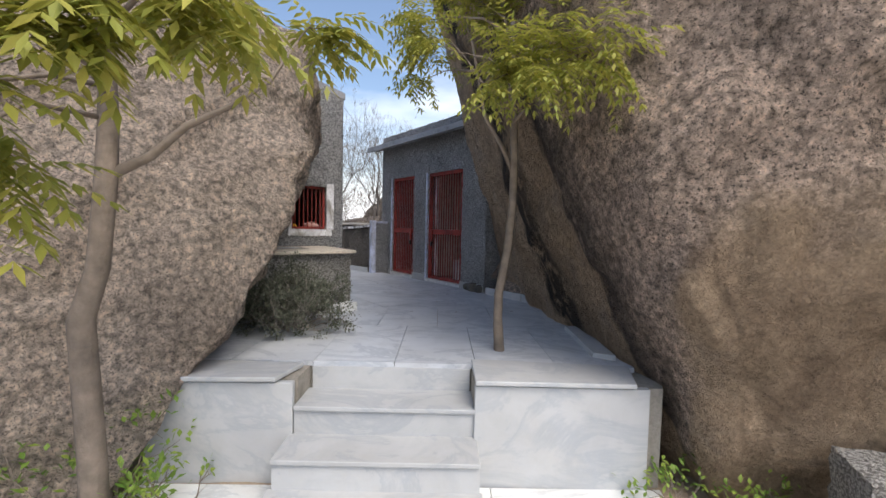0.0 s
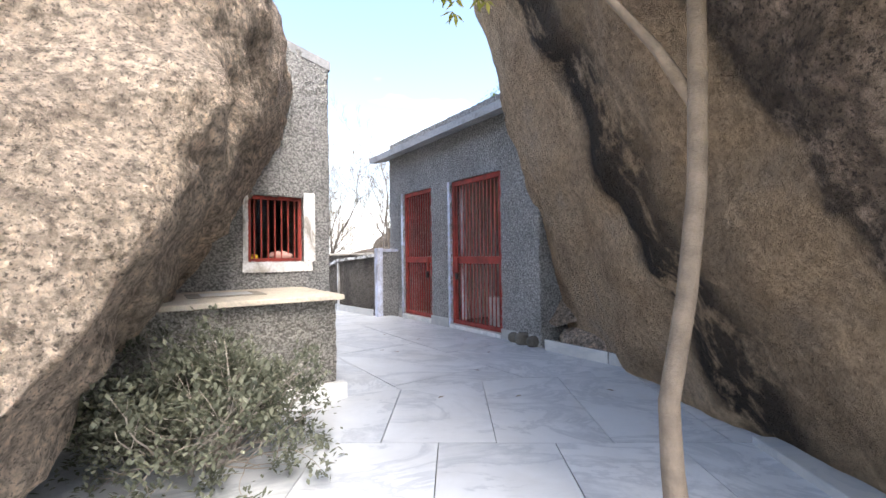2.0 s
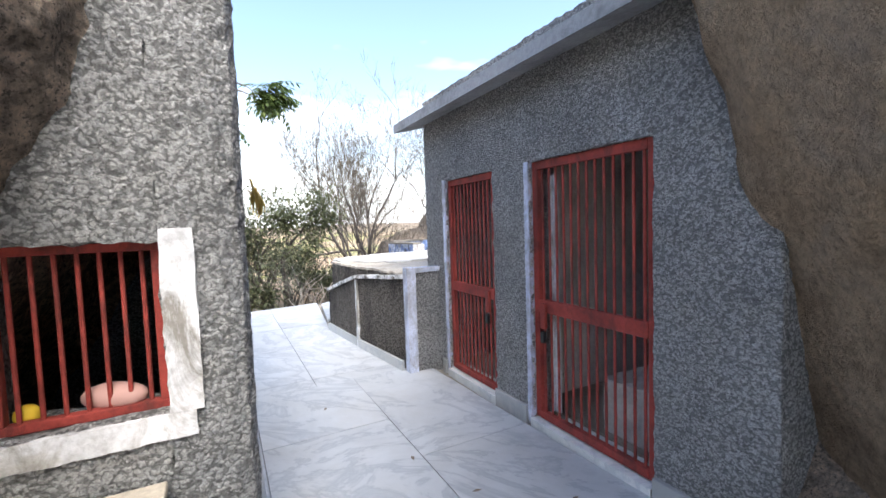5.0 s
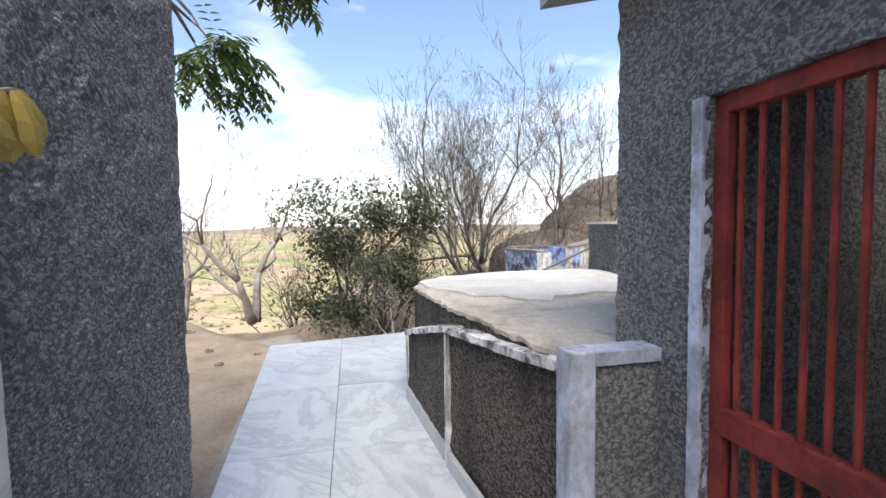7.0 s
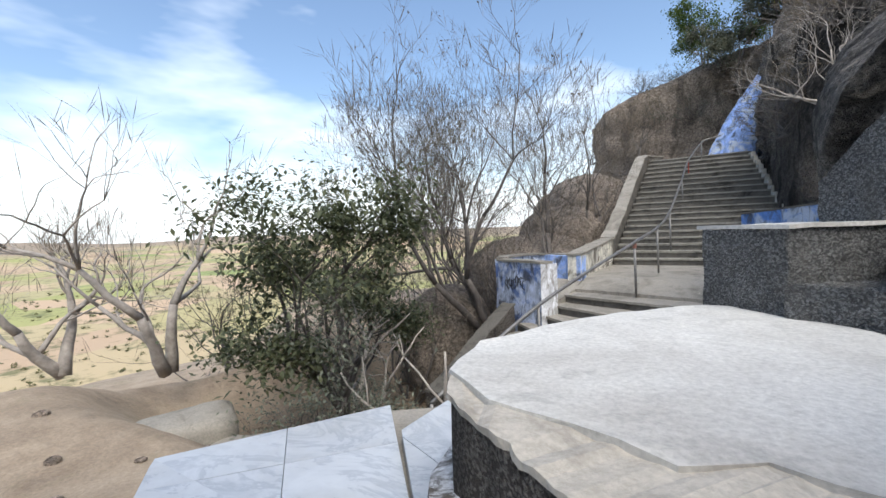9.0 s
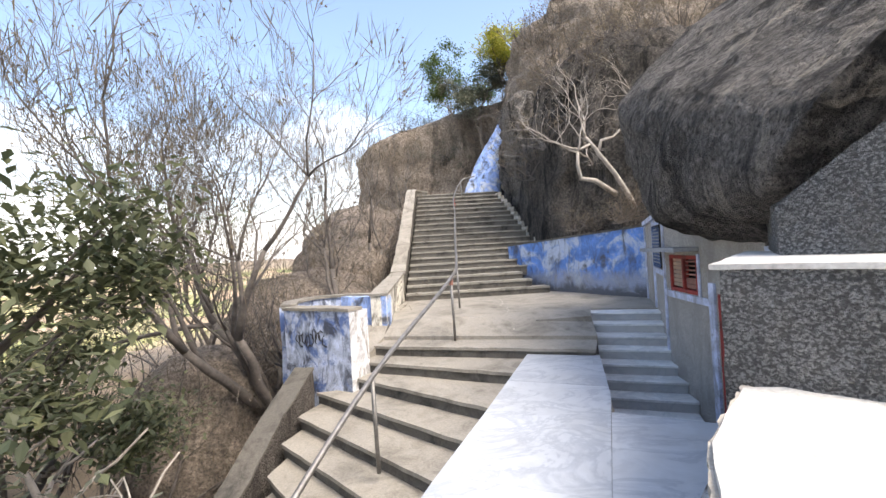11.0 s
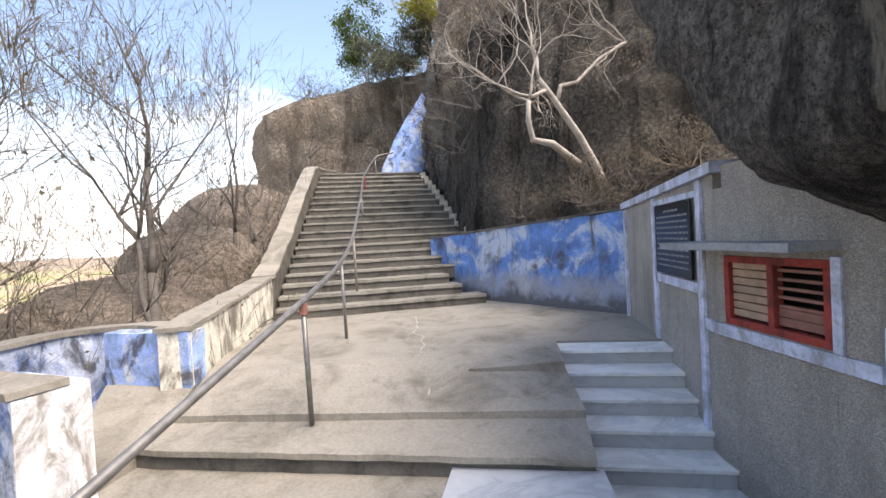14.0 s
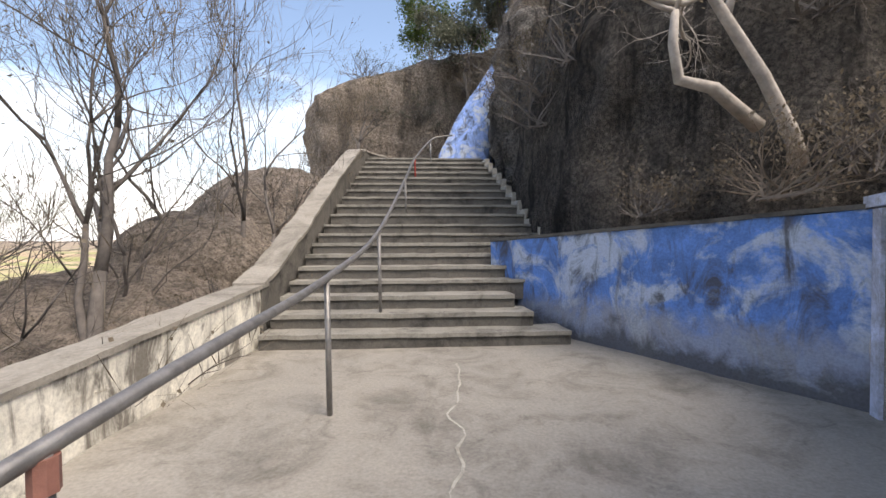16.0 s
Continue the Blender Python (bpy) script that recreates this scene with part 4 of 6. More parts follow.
# roughcast blocks stepping up behind the platform
blocks = empty("roughcast_wall")
tagged(blocks, "stepped grey roughcast retaining blocks under the boulder", "wall")
for pts, z0, z1 in (([(-2.1, 12.0), (-1.72, 11.55), (-1.15, 11.85), (-0.5, 13.0), (-0.78, 13.3)], -0.9, 1.51),
                    ([(-1.74, 11.53), (-1.60, 11.45), (-1.37, 11.22), (-1.13, 11.83)], -0.9, 1.2),
                    ([(-1.37, 11.20), (-1.14, 11.25), (-1.0, 11.9), (-1.11, 11.84)], -0.9, 1.45),
                    ([(-1.135, 11.23), (-0.84, 11.33), (-0.7, 11.9), (-0.98, 11.9)], -0.9, 1.68),
                    ([(-0.835, 11.32), (1.4, 11.6), (1.4, 12.2), (-0.68, 11.9)], -0.9, 2.04),
                    ([(-1.35, 12.45), (-1.15, 12.02), (1.2, 12.25), (0.2, 13.2), (-0.7, 13.2)], 1.54, [1.82, 2.2, 2.9, 2.4, 1.9])):
    part("block", roughen(bm_prism([(pts, z0, z1)]), 0.016, 20, 0.05), M_CAST_OLD, blocks)
part("cap", roughen(bm_prism([([(-2.13, 12.02), (-1.72, 11.53), (-1.2, 11.8), (-1.0, 12.3), (-0.8, 13.32)], 1.512, 1.537)]), 0.006, 6, 0.12), M_ROOF_WHITE, blocks)

# kerb round the leaning boulder
kerb = empty("kerb")
tagged(kerb, "white marble kerb slabs at the foot of the boulder", "kerb", kind="structure")
KERB = [Vector((1.12, 6.36)), Vector((1.62, 5.88)), Vector((1.93, 5.55)), Vector((2.04, 5.05)), Vector((2.12, 4.5))]
for p, q in zip(KERB, KERB[1:]):
    part("kerb_slab", bm_prism([(strip(p, q + (p - q).normalized() * 0.006, 0.035, 1), -0.03, 0.10)], 0.006), M_MARBLE_W, kerb)
part("low_slab", bm_prism([([(2.0, 4.42), (2.16, 4.42), (2.26, 3.5), (2.1, 3.55)], -0.03, 0.04)], 0.006), M_MARBLE_W, kerb)
part("bed", roughen(bm_prism([([(1.14, 6.38), (1.64, 5.92), (1.97, 5.58), (2.08, 5.05), (2.16, 4.5), (3.0, 4.6), (2.8, 7.0), (1.6, 7.0)], -0.03, 0.07)]), 0.012, 5, 0.15), M_CONC, kerb)
boulder("stone", ab(2.35, -1.25, 0.40), (0.62, 0.2, 0.15), 20, [((-0.5, -0.5, 0.75), ab(2.2, -1.35, 0.5), 0.03)], "rough grey stone wedged under the boulder", M_ROCK_L, 21, 2.6, 0.05, 4, 0.02)
boulder("stone", ab(2.5, -1.5, 0.10), (0.7, 0.45, 0.12), 35, [], "rough grey stone on the floor under the boulder", M_ROCK_L, 22, 2.6, 0.05, 4, 0.02)

# ---- marble walkway beyond the platform ----
walkway = empty("walkway")
tagged(walkway, "raised marble walkway leading to the landing", "walkway", kind="structure")
WALK = [(-4.1, 11.1), (-3.25, 9.98), (-3.0, 11.0), (-2.1, 12.0), (-0.78, 13.34), (-1.68, 13.9), (-0.87, 15.86), (-1.77, 16.3), (-3.4, 13.16), (-4.0, 11.95)]
part("bed", bm_prism([(WALK, -1.9, 0.065)]), M_CONC, walkway)

# ---- concrete flight and landing ----
LAND = 0.45
landing = empty("landing")
tagged(landing, "cracked grey concrete landing between the two flights", "landing", kind="structure")
SLOPE = [(-3.95, 17.67), (-0.62, 16.42), (-0.12, 17.8), (-3.78, 18.1)]
part("paving", roughen(bm_prism([([(-3.78, 18.1), (-0.12, 17.8), (1.05, 17.3), (1.75, 18.6), (0.4, 21.5), (-3.9, 21.6)], -0.4, LAND)]), 0.012, 1.5, 0.25), M_CONC, landing)
part("sloping_paving", roughen(bm_prism([(SLOPE, -0.4, [0.25, 0.25, LAND, LAND])]), 0.012, 1.5, 0.25), M_CONC, landing)
part("verge", roughen(bm_prism([([(-4.4, 16.55), (-4.08, 17.2), (-3.95, 17.67), (-3.85, 18.12), (-4.75, 18.4)], -0.6, [-0.05, 0.16, 0.25, 0.42, 0.40])]), 0.02, 2.0, 0.15), M_CONC, landing, "rough sloping cement verge")
part("lifted_slab", roughen(bm_prism([([(-1.27, 17.41), (-0.40, 17.08), (-0.10, 17.78), (-0.48, 18.0)], 0.30, [0.385, 0.44, 0.50, 0.475])]), 0.006, 4, 0.15), M_CONC, landing, "lifted broken slab")

seam = []
for k in range(37):
    t = k / 36
    wob = noise.noise(Vector((t * 9, 3.1, 0)))
    sy = 17.1 + 3.2 * t
    seam.append(((-1.74 + 0.5 * t + 0.16 * wob, sy, min(LAND, 0.25 + 0.2 * (sy - 16.95) / 1.0) - 0.006), 0.012 + 0.016 * abs(noise.noise(Vector((t * 22, 0.4, 7.7))))))
part("mortar_seam", bm_tube([seam], 6), M_SEAM, landing, "pale mortar line over a crack")
flight = empty("concrete_steps")
tagged(flight, "old broad concrete steps going down the hill", "steps")
NOSES = [((-3.95, 17.67), (-0.62, 16.42), 0.25), ((-4.10, 17.22), (-0.93, 15.83), 0.19), ((-4.22, 16.86), (-2.2, 15.63), 0.03),
         ((-4.36, 16.62), (-2.7, 14.97), -0.14), ((-4.93, 16.64), (-3.08, 14.6), -0.31), ((-5.09, 16.15), (-3.44, 14.2), -0.47),
         ((-5.20, 15.72), (-3.77, 13.94), -0.64), ((-5.25, 15.25), (-4.12, 13.66), -0.80), ((-5.33, 14.88), (-4.45, 13.4), -0.97),
         ((-5.42, 14.5), (-4.75, 13.1), -1.13), ((-5.5, 14.1), (-5.02, 12.8), -1.30), ((-5.6, 13.7), (-5.3, 12.5), -1.47)]
for k in range(1, len(NOSES)):
    (p, q, z), (p2, q2, zb) = NOSES[k], NOSES[k - 1]
    p, q, p2, q2 = Vector(p), Vector(q), Vector(p2), Vector(q2)
    d = (q - p).normalized()
    b = Vector((-d.y, d.x))
    if k > 1:
        q = q + d * 0.4
        q2 = q2 + d * 0.4 if k > 2 else Vector((-1.15, 15.93))
    p2, q2 = p2 + b * 0.12, q2 + b * 0.12
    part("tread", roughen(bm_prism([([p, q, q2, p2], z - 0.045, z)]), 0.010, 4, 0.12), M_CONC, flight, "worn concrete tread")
    # darker than its tread: riser stains and shade are in the colour
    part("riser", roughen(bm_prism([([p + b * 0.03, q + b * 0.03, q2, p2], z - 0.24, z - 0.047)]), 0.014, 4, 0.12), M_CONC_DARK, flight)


def ribbon(pts, width):
    """A wall along a line; pts: (x, y, bottom, top); it lies to the left of the way."""
    bm = bmesh.new()
    rings = []
    for i, (x, y, z0, z1) in enumerate(pts):
        a, c = Vector(pts[max(i - 1, 0)][:2]), Vector(pts[min(i + 1, len(pts) - 1)][:2])
        d = (c - a).normalized()
        n = Vector((-d.y, d.x)) * width
        rings.append([bm.verts.new(v) for v in ((x, y, z0), (x, y, z1), (x + n.x, y + n.y, z1), (x + n.x, y + n.y, z0))])
    for r0, r1 in zip(rings, rings[1:]):
        for k in range(4):
            bm.faces.new((r0[k], r0[(k + 1) % 4], r1[(k + 1) % 4], r1[k]))
    bm.faces.new(rings[0][::-1])
    bm.faces.new(rings[-1])
    return bm


side = empty("side_wall")
tagged(side, "stained sloping concrete wall beside the lower flight", "wall")
part("wall", roughen(ribbon([(-4.97, 16.66, -2.0, 0.02), (-5.25, 15.95, -2.2, -0.42), (-5.42, 15.2, -2.6, -0.82), (-5.6, 14.5, -3.0, -1.12)], -0.30), 0.022, 3, 0.12), M_CAST_BROWN, side)
part("top", roughen(ribbon([(-4.96, 16.68, 0.022, 0.06), (-5.24, 15.95, -0.418, -0.38), (-5.41, 15.2, -0.818, -0.78), (-5.59, 14.5, -1.118, -1.08)], -0.31), 0.014, 4, 0.12), M_CONC_DARK, side, "rounded cement top")

# marble steps down to the shrine door
msteps = empty("marble_steps")
tagged(msteps, "worn bluish marble steps descending to the red door", "steps")
ml, mr = Vector((-0.14, 17.8)), Vector((1.1, 17.25))
down = Vector((-0.40, -0.917))
for k in range(8):
    z = LAND - 0.02 - 0.15 * k
    p = ml + down * (0.30 * k)
    q = mr + down * (0.30 * k) + Vector((-0.012 * k, 0))
    e = down * 0.30
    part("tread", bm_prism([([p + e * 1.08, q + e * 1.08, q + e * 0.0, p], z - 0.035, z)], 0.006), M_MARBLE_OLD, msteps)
    # darker marble on risers: tread-to-riser contrast is put into the colour
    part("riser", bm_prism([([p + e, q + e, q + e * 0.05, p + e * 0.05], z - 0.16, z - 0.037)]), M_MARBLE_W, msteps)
part("bottom_slab", bm_prism([([(-1.6, 13.3), (-0.3, 13.0), (0.3, 15.2), (-0.9, 15.7)], -0.95, -0.77)]), M_MARBLE_OLD, msteps)

# ---- shrine house under the boulder ----
chapel = empty("shrine_house")
tagged(chapel, "grey plastered shrine house with pale blue trim under the boulder", "building")
W0, W1, W2 = Vector((1.62, 18.66)), Vector((0.36, 16.07)), Vector((-0.30, 13.1))
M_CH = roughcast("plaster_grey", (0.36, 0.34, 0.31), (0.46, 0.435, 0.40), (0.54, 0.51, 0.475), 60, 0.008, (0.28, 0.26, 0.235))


def on(w0, w1, s, off=0.0):
    d = (w1 - w0).normalized()
    return w0 + d * s + Vector((-d.y, d.x)) * -off


def wpanel(w0, w1, s0, s1, off0, off1, z0, z1, mat, parent, name, rough=0.0, label=""):
    """A piece on a wall line, from s0 to s1 along it; off counts out of the wall towards the court."""
    pts = [on(w0, w1, s0, off0), on(w0, w1, s1, off0), on(w0, w1, s1, off1), on(w0, w1, s0, off1)]
    bm = bm_prism([(pts, z0, z1)], 0.003 if not rough else 0)
    if rough:
        roughen(bm, rough, 6, 0.14)
    return part(name, bm, mat, parent, label)


L1 = (W1 - W0).length
L2 = (W2 - W1).length
# gable wall with the plaque and the window
part("wall", roughen(bm_prism([([on(W0, W1, 0), on(W0, W1, L1), on(W0, W1, L1, -0.3), on(W0, W1, 0, -0.3)], -0.9, [1.97, 2.07, 2.07, 1.97])]), 0.006, 5, 0.14), M_CH, chapel)
WN0, WN1, WNZ0, WNZ1 = 0.10, 0.94, 0.93, 1.44
DO0, DO1, DOZ = 1.39, 2.29, 1.0
HT = 2.12
wpanel(W1, W2, 0.0, WN0, -0.3, 0.0, -0.9, 1.95, M_CH, chapel, "wall", 0.006)
wpanel(W1, W2, WN0, WN1, -0.3, 0.0, -0.9, WNZ0, M_CH, chapel, "wall", 0.006)
wpanel(W1, W2, WN0, WN1, -0.3, 0.0, WNZ1, HT, M_CH, chapel, "wall", 0.006)
wpanel(W1, W2, WN1, DO0, -0.3, 0.0, -0.9, HT, M_CH, chapel, "wall", 0.008)
wpanel(W1, W2, DO1, L2, -0.3, 0.0, -0.9, HT, M_CAST_BROWN, chapel, "wall", 0.012)
wpanel(W1, W2, DO0, DO1, -0.3, 0.0, DOZ, HT, M_CH, chapel, "wall", 0.008)
# pale blue trim
for s in (0.02, 1.36, 2.60):
    wpanel(W0, W1, s, s + 0.10, 0.0, 0.03, -0.3, 1.965 + s * 0.033, M_LILAC, chapel, "trim", 0, "pale blue painted band")
tp = [on(W0, W1, -0.05, 0.05), on(W0, W1, L1 + 0.08, 0.05), on(W0, W1, L1 + 0.08, -0.3), on(W0, W1, -0.05, -0.3)]
part("coping", bm_prism([(tp, [1.975, 2.075, 2.075, 1.975], [2.06, 2.16, 2.16, 2.06])]), M_LILAC, chapel, "pale blue sloping coping")
wpanel(W0, W1, 1.47, 2.595, 0.0, 0.025, 1.10, 1.19, M_LILAC, chapel, "trim")
wpanel(W0, W1, 1.47, 2.595, 0.0, 0.025, 1.92, 1.975, M_LILAC, chapel, "trim")
wpanel(W0, W1, 2.705, L1, 0.0, 0.025, WNZ0 - 0.10, WNZ0 - 0.01, M_LILAC, chapel, "trim")
wpanel(W1, W2, 0.0, 1.2, 0.0, 0.025, WNZ0 - 0.10, WNZ0 - 0.01, M_LILAC, chapel, "trim")
wpanel(W1, W2, 1.22, 1.34, 0.0, 0.03, -0.9, 1.12, M_LILAC, chapel, "trim", 0.004)
wpanel(W1, W2, DO1 + 0.03, DO1 + 0.15, 0.0, 0.03, -0.9, 1.55, M_LILAC, chapel, "trim", 0.006)
# plaque
pq = empty("plaque")
tagged(pq, "black stone plaque with rows of pale lettering", "plaque")
PQ0 = 1.55
wpanel(W0, W1, PQ0, PQ0 + 0.96, 0.026, 0.045, 1.21, 1.91, M_PLAQUE, pq, "stone_plate")
rng = random.Random(5)
for r in range(11):
    z = 1.84 - r * 0.054
    s = PQ0 + (0.3 if r == 0 else 0.07)
    end = PQ0 + (0.7 if r == 0 else 0.93)
    while s < end:
        w = rng.uniform(0.03, 0.11)
        wpanel(W0, W1, s, min(s + w, end), 0.046, 0.048, z - 0.011, z + 0.008, M_LETTER, pq, "letter_bar")
        s += w + 0.02
# louvred window
lw = empty("window")
lw.parent = chapel
lw["label"] = "red framed window with dark wooden louvres"
for z0, z1 in ((WNZ0, WNZ0 + 0.05), (WNZ1 - 0.05, WNZ1)):
    wpanel(W1, W2, WN0, WN1, -0.06, 0.01, z0, z1, M_RED, lw, "frame_bar")
for s in (WN0, (WN0 + WN1) / 2 - 0.025, WN1 - 0.05):
    wpanel(W1, W2, s, s + 0.05, -0.06, 0.012, WNZ0 + 0.05, WNZ1 - 0.05, M_RED, lw, "frame_bar")
for k in range(7):
    z = WNZ0 + 0.07 + k * 0.058
    mid = (WN0 + WN1) / 2
    wpanel(W1, W2, WN0 + 0.05, mid - 0.026, -0.05, -0.02, z, z + 0.05, M_SLAT, lw, "louvre", 0, "faded tan louvre")
    wpanel(W1, W2, mid + 0.026, WN1 - 0.05, -0.05, -0.02, z, z + (0.055 if k < 2 else 0.02), M_LOUVRE, lw, "louvre")
wpanel(W1, W2, WN1 + 0.003, WN1 + 0.06, 0.0, 0.02, WNZ0 - 0.009, WNZ1 + 0.02, M_LILAC, chapel, "trim")
wpanel(W1, W2, WN0 - 0.35, WN1 + 0.05, 0.0, 0.30, WNZ1 + 0.06, WNZ1 + 0.11, M_SLAB, chapel, "window_hood", 0.006, "weathered concrete hood")
# black sheet added behind the louvres in place of the unlit room
wpanel(W1, W2, WN0, WN1, -0.3, -0.2, WNZ0, WNZ1, M_BLACK, chapel, "dark_backing")
# red door with open grille
rd = empty("door")
rd.parent = chapel
rd["label"] = "red iron grille door standing open on a dark room"
for s in (DO0, DO1 - 0.06):
    wpanel(W1, W2, s, s + 0.06, -0.1, 0.01, -0.77, DOZ, M_RED, rd, "frame_post")
for z0, z1 in ((DOZ - 0.05, DOZ), (DOZ - 0.24, DOZ - 0.20)):
    wpanel(W1, W2, DO0 + 0.06, DO1 - 0.06, -0.1, 0.012, z0, z1, M_RED, rd, "frame_rail")
for k in range(3):
    wpanel(W1, W2, DO0 + 0.06, DO1 - 0.06, -0.07, -0.03, DOZ - 0.19 + k * 0.05, DOZ - 0.165 + k * 0.05, M_RED, rd, "vent_bar")
for k in range(4):
    s = DO0 + 0.10 + k * 0.085
    wpanel(W1, W2, s, s + 0.035, -0.05, -0.02, -0.75, DOZ - 0.25, M_MARBLE_W, rd, "pale_slat")
wpanel(W1, W2, DO0 + 0.06, DO1 - 0.06, -0.06, -0.01, 0.0, 0.08, M_RED, rd, "mid_rail")
# room walls in near-black red: the darkness indoors is painted on
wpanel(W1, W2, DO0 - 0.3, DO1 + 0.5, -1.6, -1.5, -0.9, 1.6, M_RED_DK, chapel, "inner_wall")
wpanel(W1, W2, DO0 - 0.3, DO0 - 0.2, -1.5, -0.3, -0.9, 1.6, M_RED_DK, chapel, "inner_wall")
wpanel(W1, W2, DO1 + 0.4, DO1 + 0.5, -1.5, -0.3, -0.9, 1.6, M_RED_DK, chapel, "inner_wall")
wpanel(W1, W2, DO0 - 0.3, DO1 + 0.5, -1.6, -0.3, 1.6, 1.7, M_PLASTER, chapel, "inner_ceiling")
wpanel(W1, W2, DO0 - 0.3, DO1 + 0.5, -1.6, 0.0, -0.95, -0.78, M_CONC, chapel, "inner_floor")
# niche sign over the door
ns = empty("niche_sign")
tagged(ns, "small white arched niche panel fixed over the door", "sign")
wpanel(W1, W2, DO0 + 0.26, DO0 + 0.52, 0.0, 0.03, 1.05, 1.42, M_PAPER, ns, "panel")
# flat grey plate on the panel stands in for the arch's shaded hollow
bm = bmesh.new()
tri = [(DO0 + 0.29, 1.09), (DO0 + 0.49, 1.09), (DO0 + 0.46, 1.2), (DO0 + 0.39, 1.36), (DO0 + 0.32, 1.2)]
front, back = ([bm.verts.new((*on(W1, W2, s, o), z)) for s, z in tri] for o in (0.034, 0.031))
bm.faces.new(front)
bm.faces.new(back[::-1])
for i in range(5):
    bm.faces.new((front[i], back[i], back[(i + 1) % 5], front[(i + 1) % 5]))
bmesh.ops.recalc_face_normals(bm, faces=list(bm.faces))
part("arch_plate", bm, M_SLAB, ns)
wpanel(W1, W2, DO0 + 0.28, DO0 + 0.56, 0.0, 0.10, 1.005, 1.045, M_PAPER, ns, "shelf")

# ---- blue wall along the landing ----
bw = empty("blue_wall")
tagged(bw, "blue limewashed plaster wall with black mould stains", "wall")
b0, b1 = Vector((1.62, 18.68)), Vector((-0.30, 22.75))
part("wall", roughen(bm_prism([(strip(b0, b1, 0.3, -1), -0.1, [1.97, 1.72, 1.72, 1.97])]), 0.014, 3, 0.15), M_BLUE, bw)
part("coping", roughen(bm_prism([(strip(b0 + Vector((-0.02, -0.01)), b1 + Vector((-0.02, -0.01)), 0.33, -1), [1.972, 1.722, 1.722, 1.972], [2.01, 1.765, 1.765, 2.01])]), 0.008, 5, 0.2), M_CONC_DARK, bw, "grey weathered coping")

# ---- upper flight ----
upper = empty("concrete_steps")
tagged(upper, "long flight of worn concrete steps climbing the rock", "steps")
NOSE_Y = [21.0 + 0.36 * k if k < 9 else 23.88 + 0.49 * (k - 8) for k in range(19)]
NOSE_Z = [LAND + 0.18 * (k + 1) if k < 9 else 2.07 + 0.22 * (k - 8) for k in range(19)]
rs = random.Random(17)
for k in range(19):
    f = (NOSE_Y[k] - 21.0) / 7.8
    y, z = NOSE_Y[k], NOSE_Z[k]
    yb = NOSE_Y[k + 1] + 0.12 if k < 18 else y + 0.6
    xl = -3.48 + 0.86 * f
    xr = (0.28, -0.08, -0.22)[k] if k < 3 else 0.72 + 0.1 * f
    p, q = Vector((xl, y + 0.12)), Vector((xr, y - 0.1))
    p2, q2 = Vector((xl, yb + 0.12)), Vector((xr, yb - 0.1))
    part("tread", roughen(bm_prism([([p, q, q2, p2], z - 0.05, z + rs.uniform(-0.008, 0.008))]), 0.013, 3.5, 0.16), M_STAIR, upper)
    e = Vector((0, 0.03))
    # dark riser face, shade as well as stains painted in by the material
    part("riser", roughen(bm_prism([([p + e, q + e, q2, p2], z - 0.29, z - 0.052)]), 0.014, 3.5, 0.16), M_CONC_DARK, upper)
    if 6 < k < 18:
        part("edge_strip", roughen(bm_prism([([q + Vector((0.0, -0.03)), q + Vector((0.13, -0.03)), q2 + Vector((0.13, 0)), q2], z - 0.3, z + 0.10)]), 0.02, 5, 0.12), M_SEAM, upper, "pale cement edge against the rock")
part("top_landing", bm_prism([([(-2.7, 29.1), (0.95, 28.85), (1.4, 33), (-2.2, 33)], 3.9, NOSE_Z[18] - 0.004)]), M_CONC_DARK, upper)

# parapets
par = empty("parapet")
tagged(par, "stained cream parapet beside the landing", "wall")
part("wall", roughen(bm_prism([(strip((-3.87, 18.05), (-3.5, 21.55), 0.3, 1), -0.4, [0.93, 1.17, 1.17, 0.93])]), 0.012, 3, 0.15), M_CREAM, par)
part("coping", roughen(bm_prism([(strip((-3.85, 18.02), (-3.47, 21.57), 0.35, 1), [0.932, 1.172, 1.172, 0.932], [0.975, 1.22, 1.22, 0.975])]), 0.014, 4, 0.12), M_CONC, par)
part("end_wall", roughen(bm_prism([(strip((-4.75, 18.42), (-3.89, 18.02), 0.22, 1), -0.4, 0.92)]), 0.014, 3, 0.12), M_BLUE_W, par, "blue and white limewashed end")
stw = empty("parapet")
tagged(stw, "mossy concrete parapet climbing beside the upper flight", "wall")
climb = [(-3.50, 21.37, 1.18), (-3.46, 22.0, 1.36), (-3.28, 23.4, 2.06), (-3.1, 25.2, 2.95), (-2.92, 27.0, 3.78), (-2.82, 28.2, 4.28), (-2.74, 29.1, 4.50), (-2.55, 29.9, 4.56), (-2.1, 30.5, 4.58)]
part("wall", roughen(ribbon([(x, y, z - 1.5, z) for x, y, z in climb], 0.32), 0.03, 2.5, 0.14), M_CONC_DARK, stw)
part("coping", roughen(ribbon([(x + 0.03, y, z + 0.002, z + 0.055) for x, y, z in climb], 0.38), 0.024, 3.5, 0.12), M_CONC, stw)

# planter pier with graffiti
gb = empty("masonry_pier")
tagged(gb, "hollow masonry planter pier painted flaking blue and white", "pier")
g0, g1 = Vector((-5.50, 17.24)), Vector((-4.38, 16.49))
gd = (g1 - g0).normalized()
gn = Vector((-gd.y, gd.x))
part("body", roughen(bm_prism([([g0, g1, g1 + gn * 0.42, g0 + gn * 0.42], -2.4, 0.87)]), 0.014, 4, 0.1), M_PLANTER, gb)
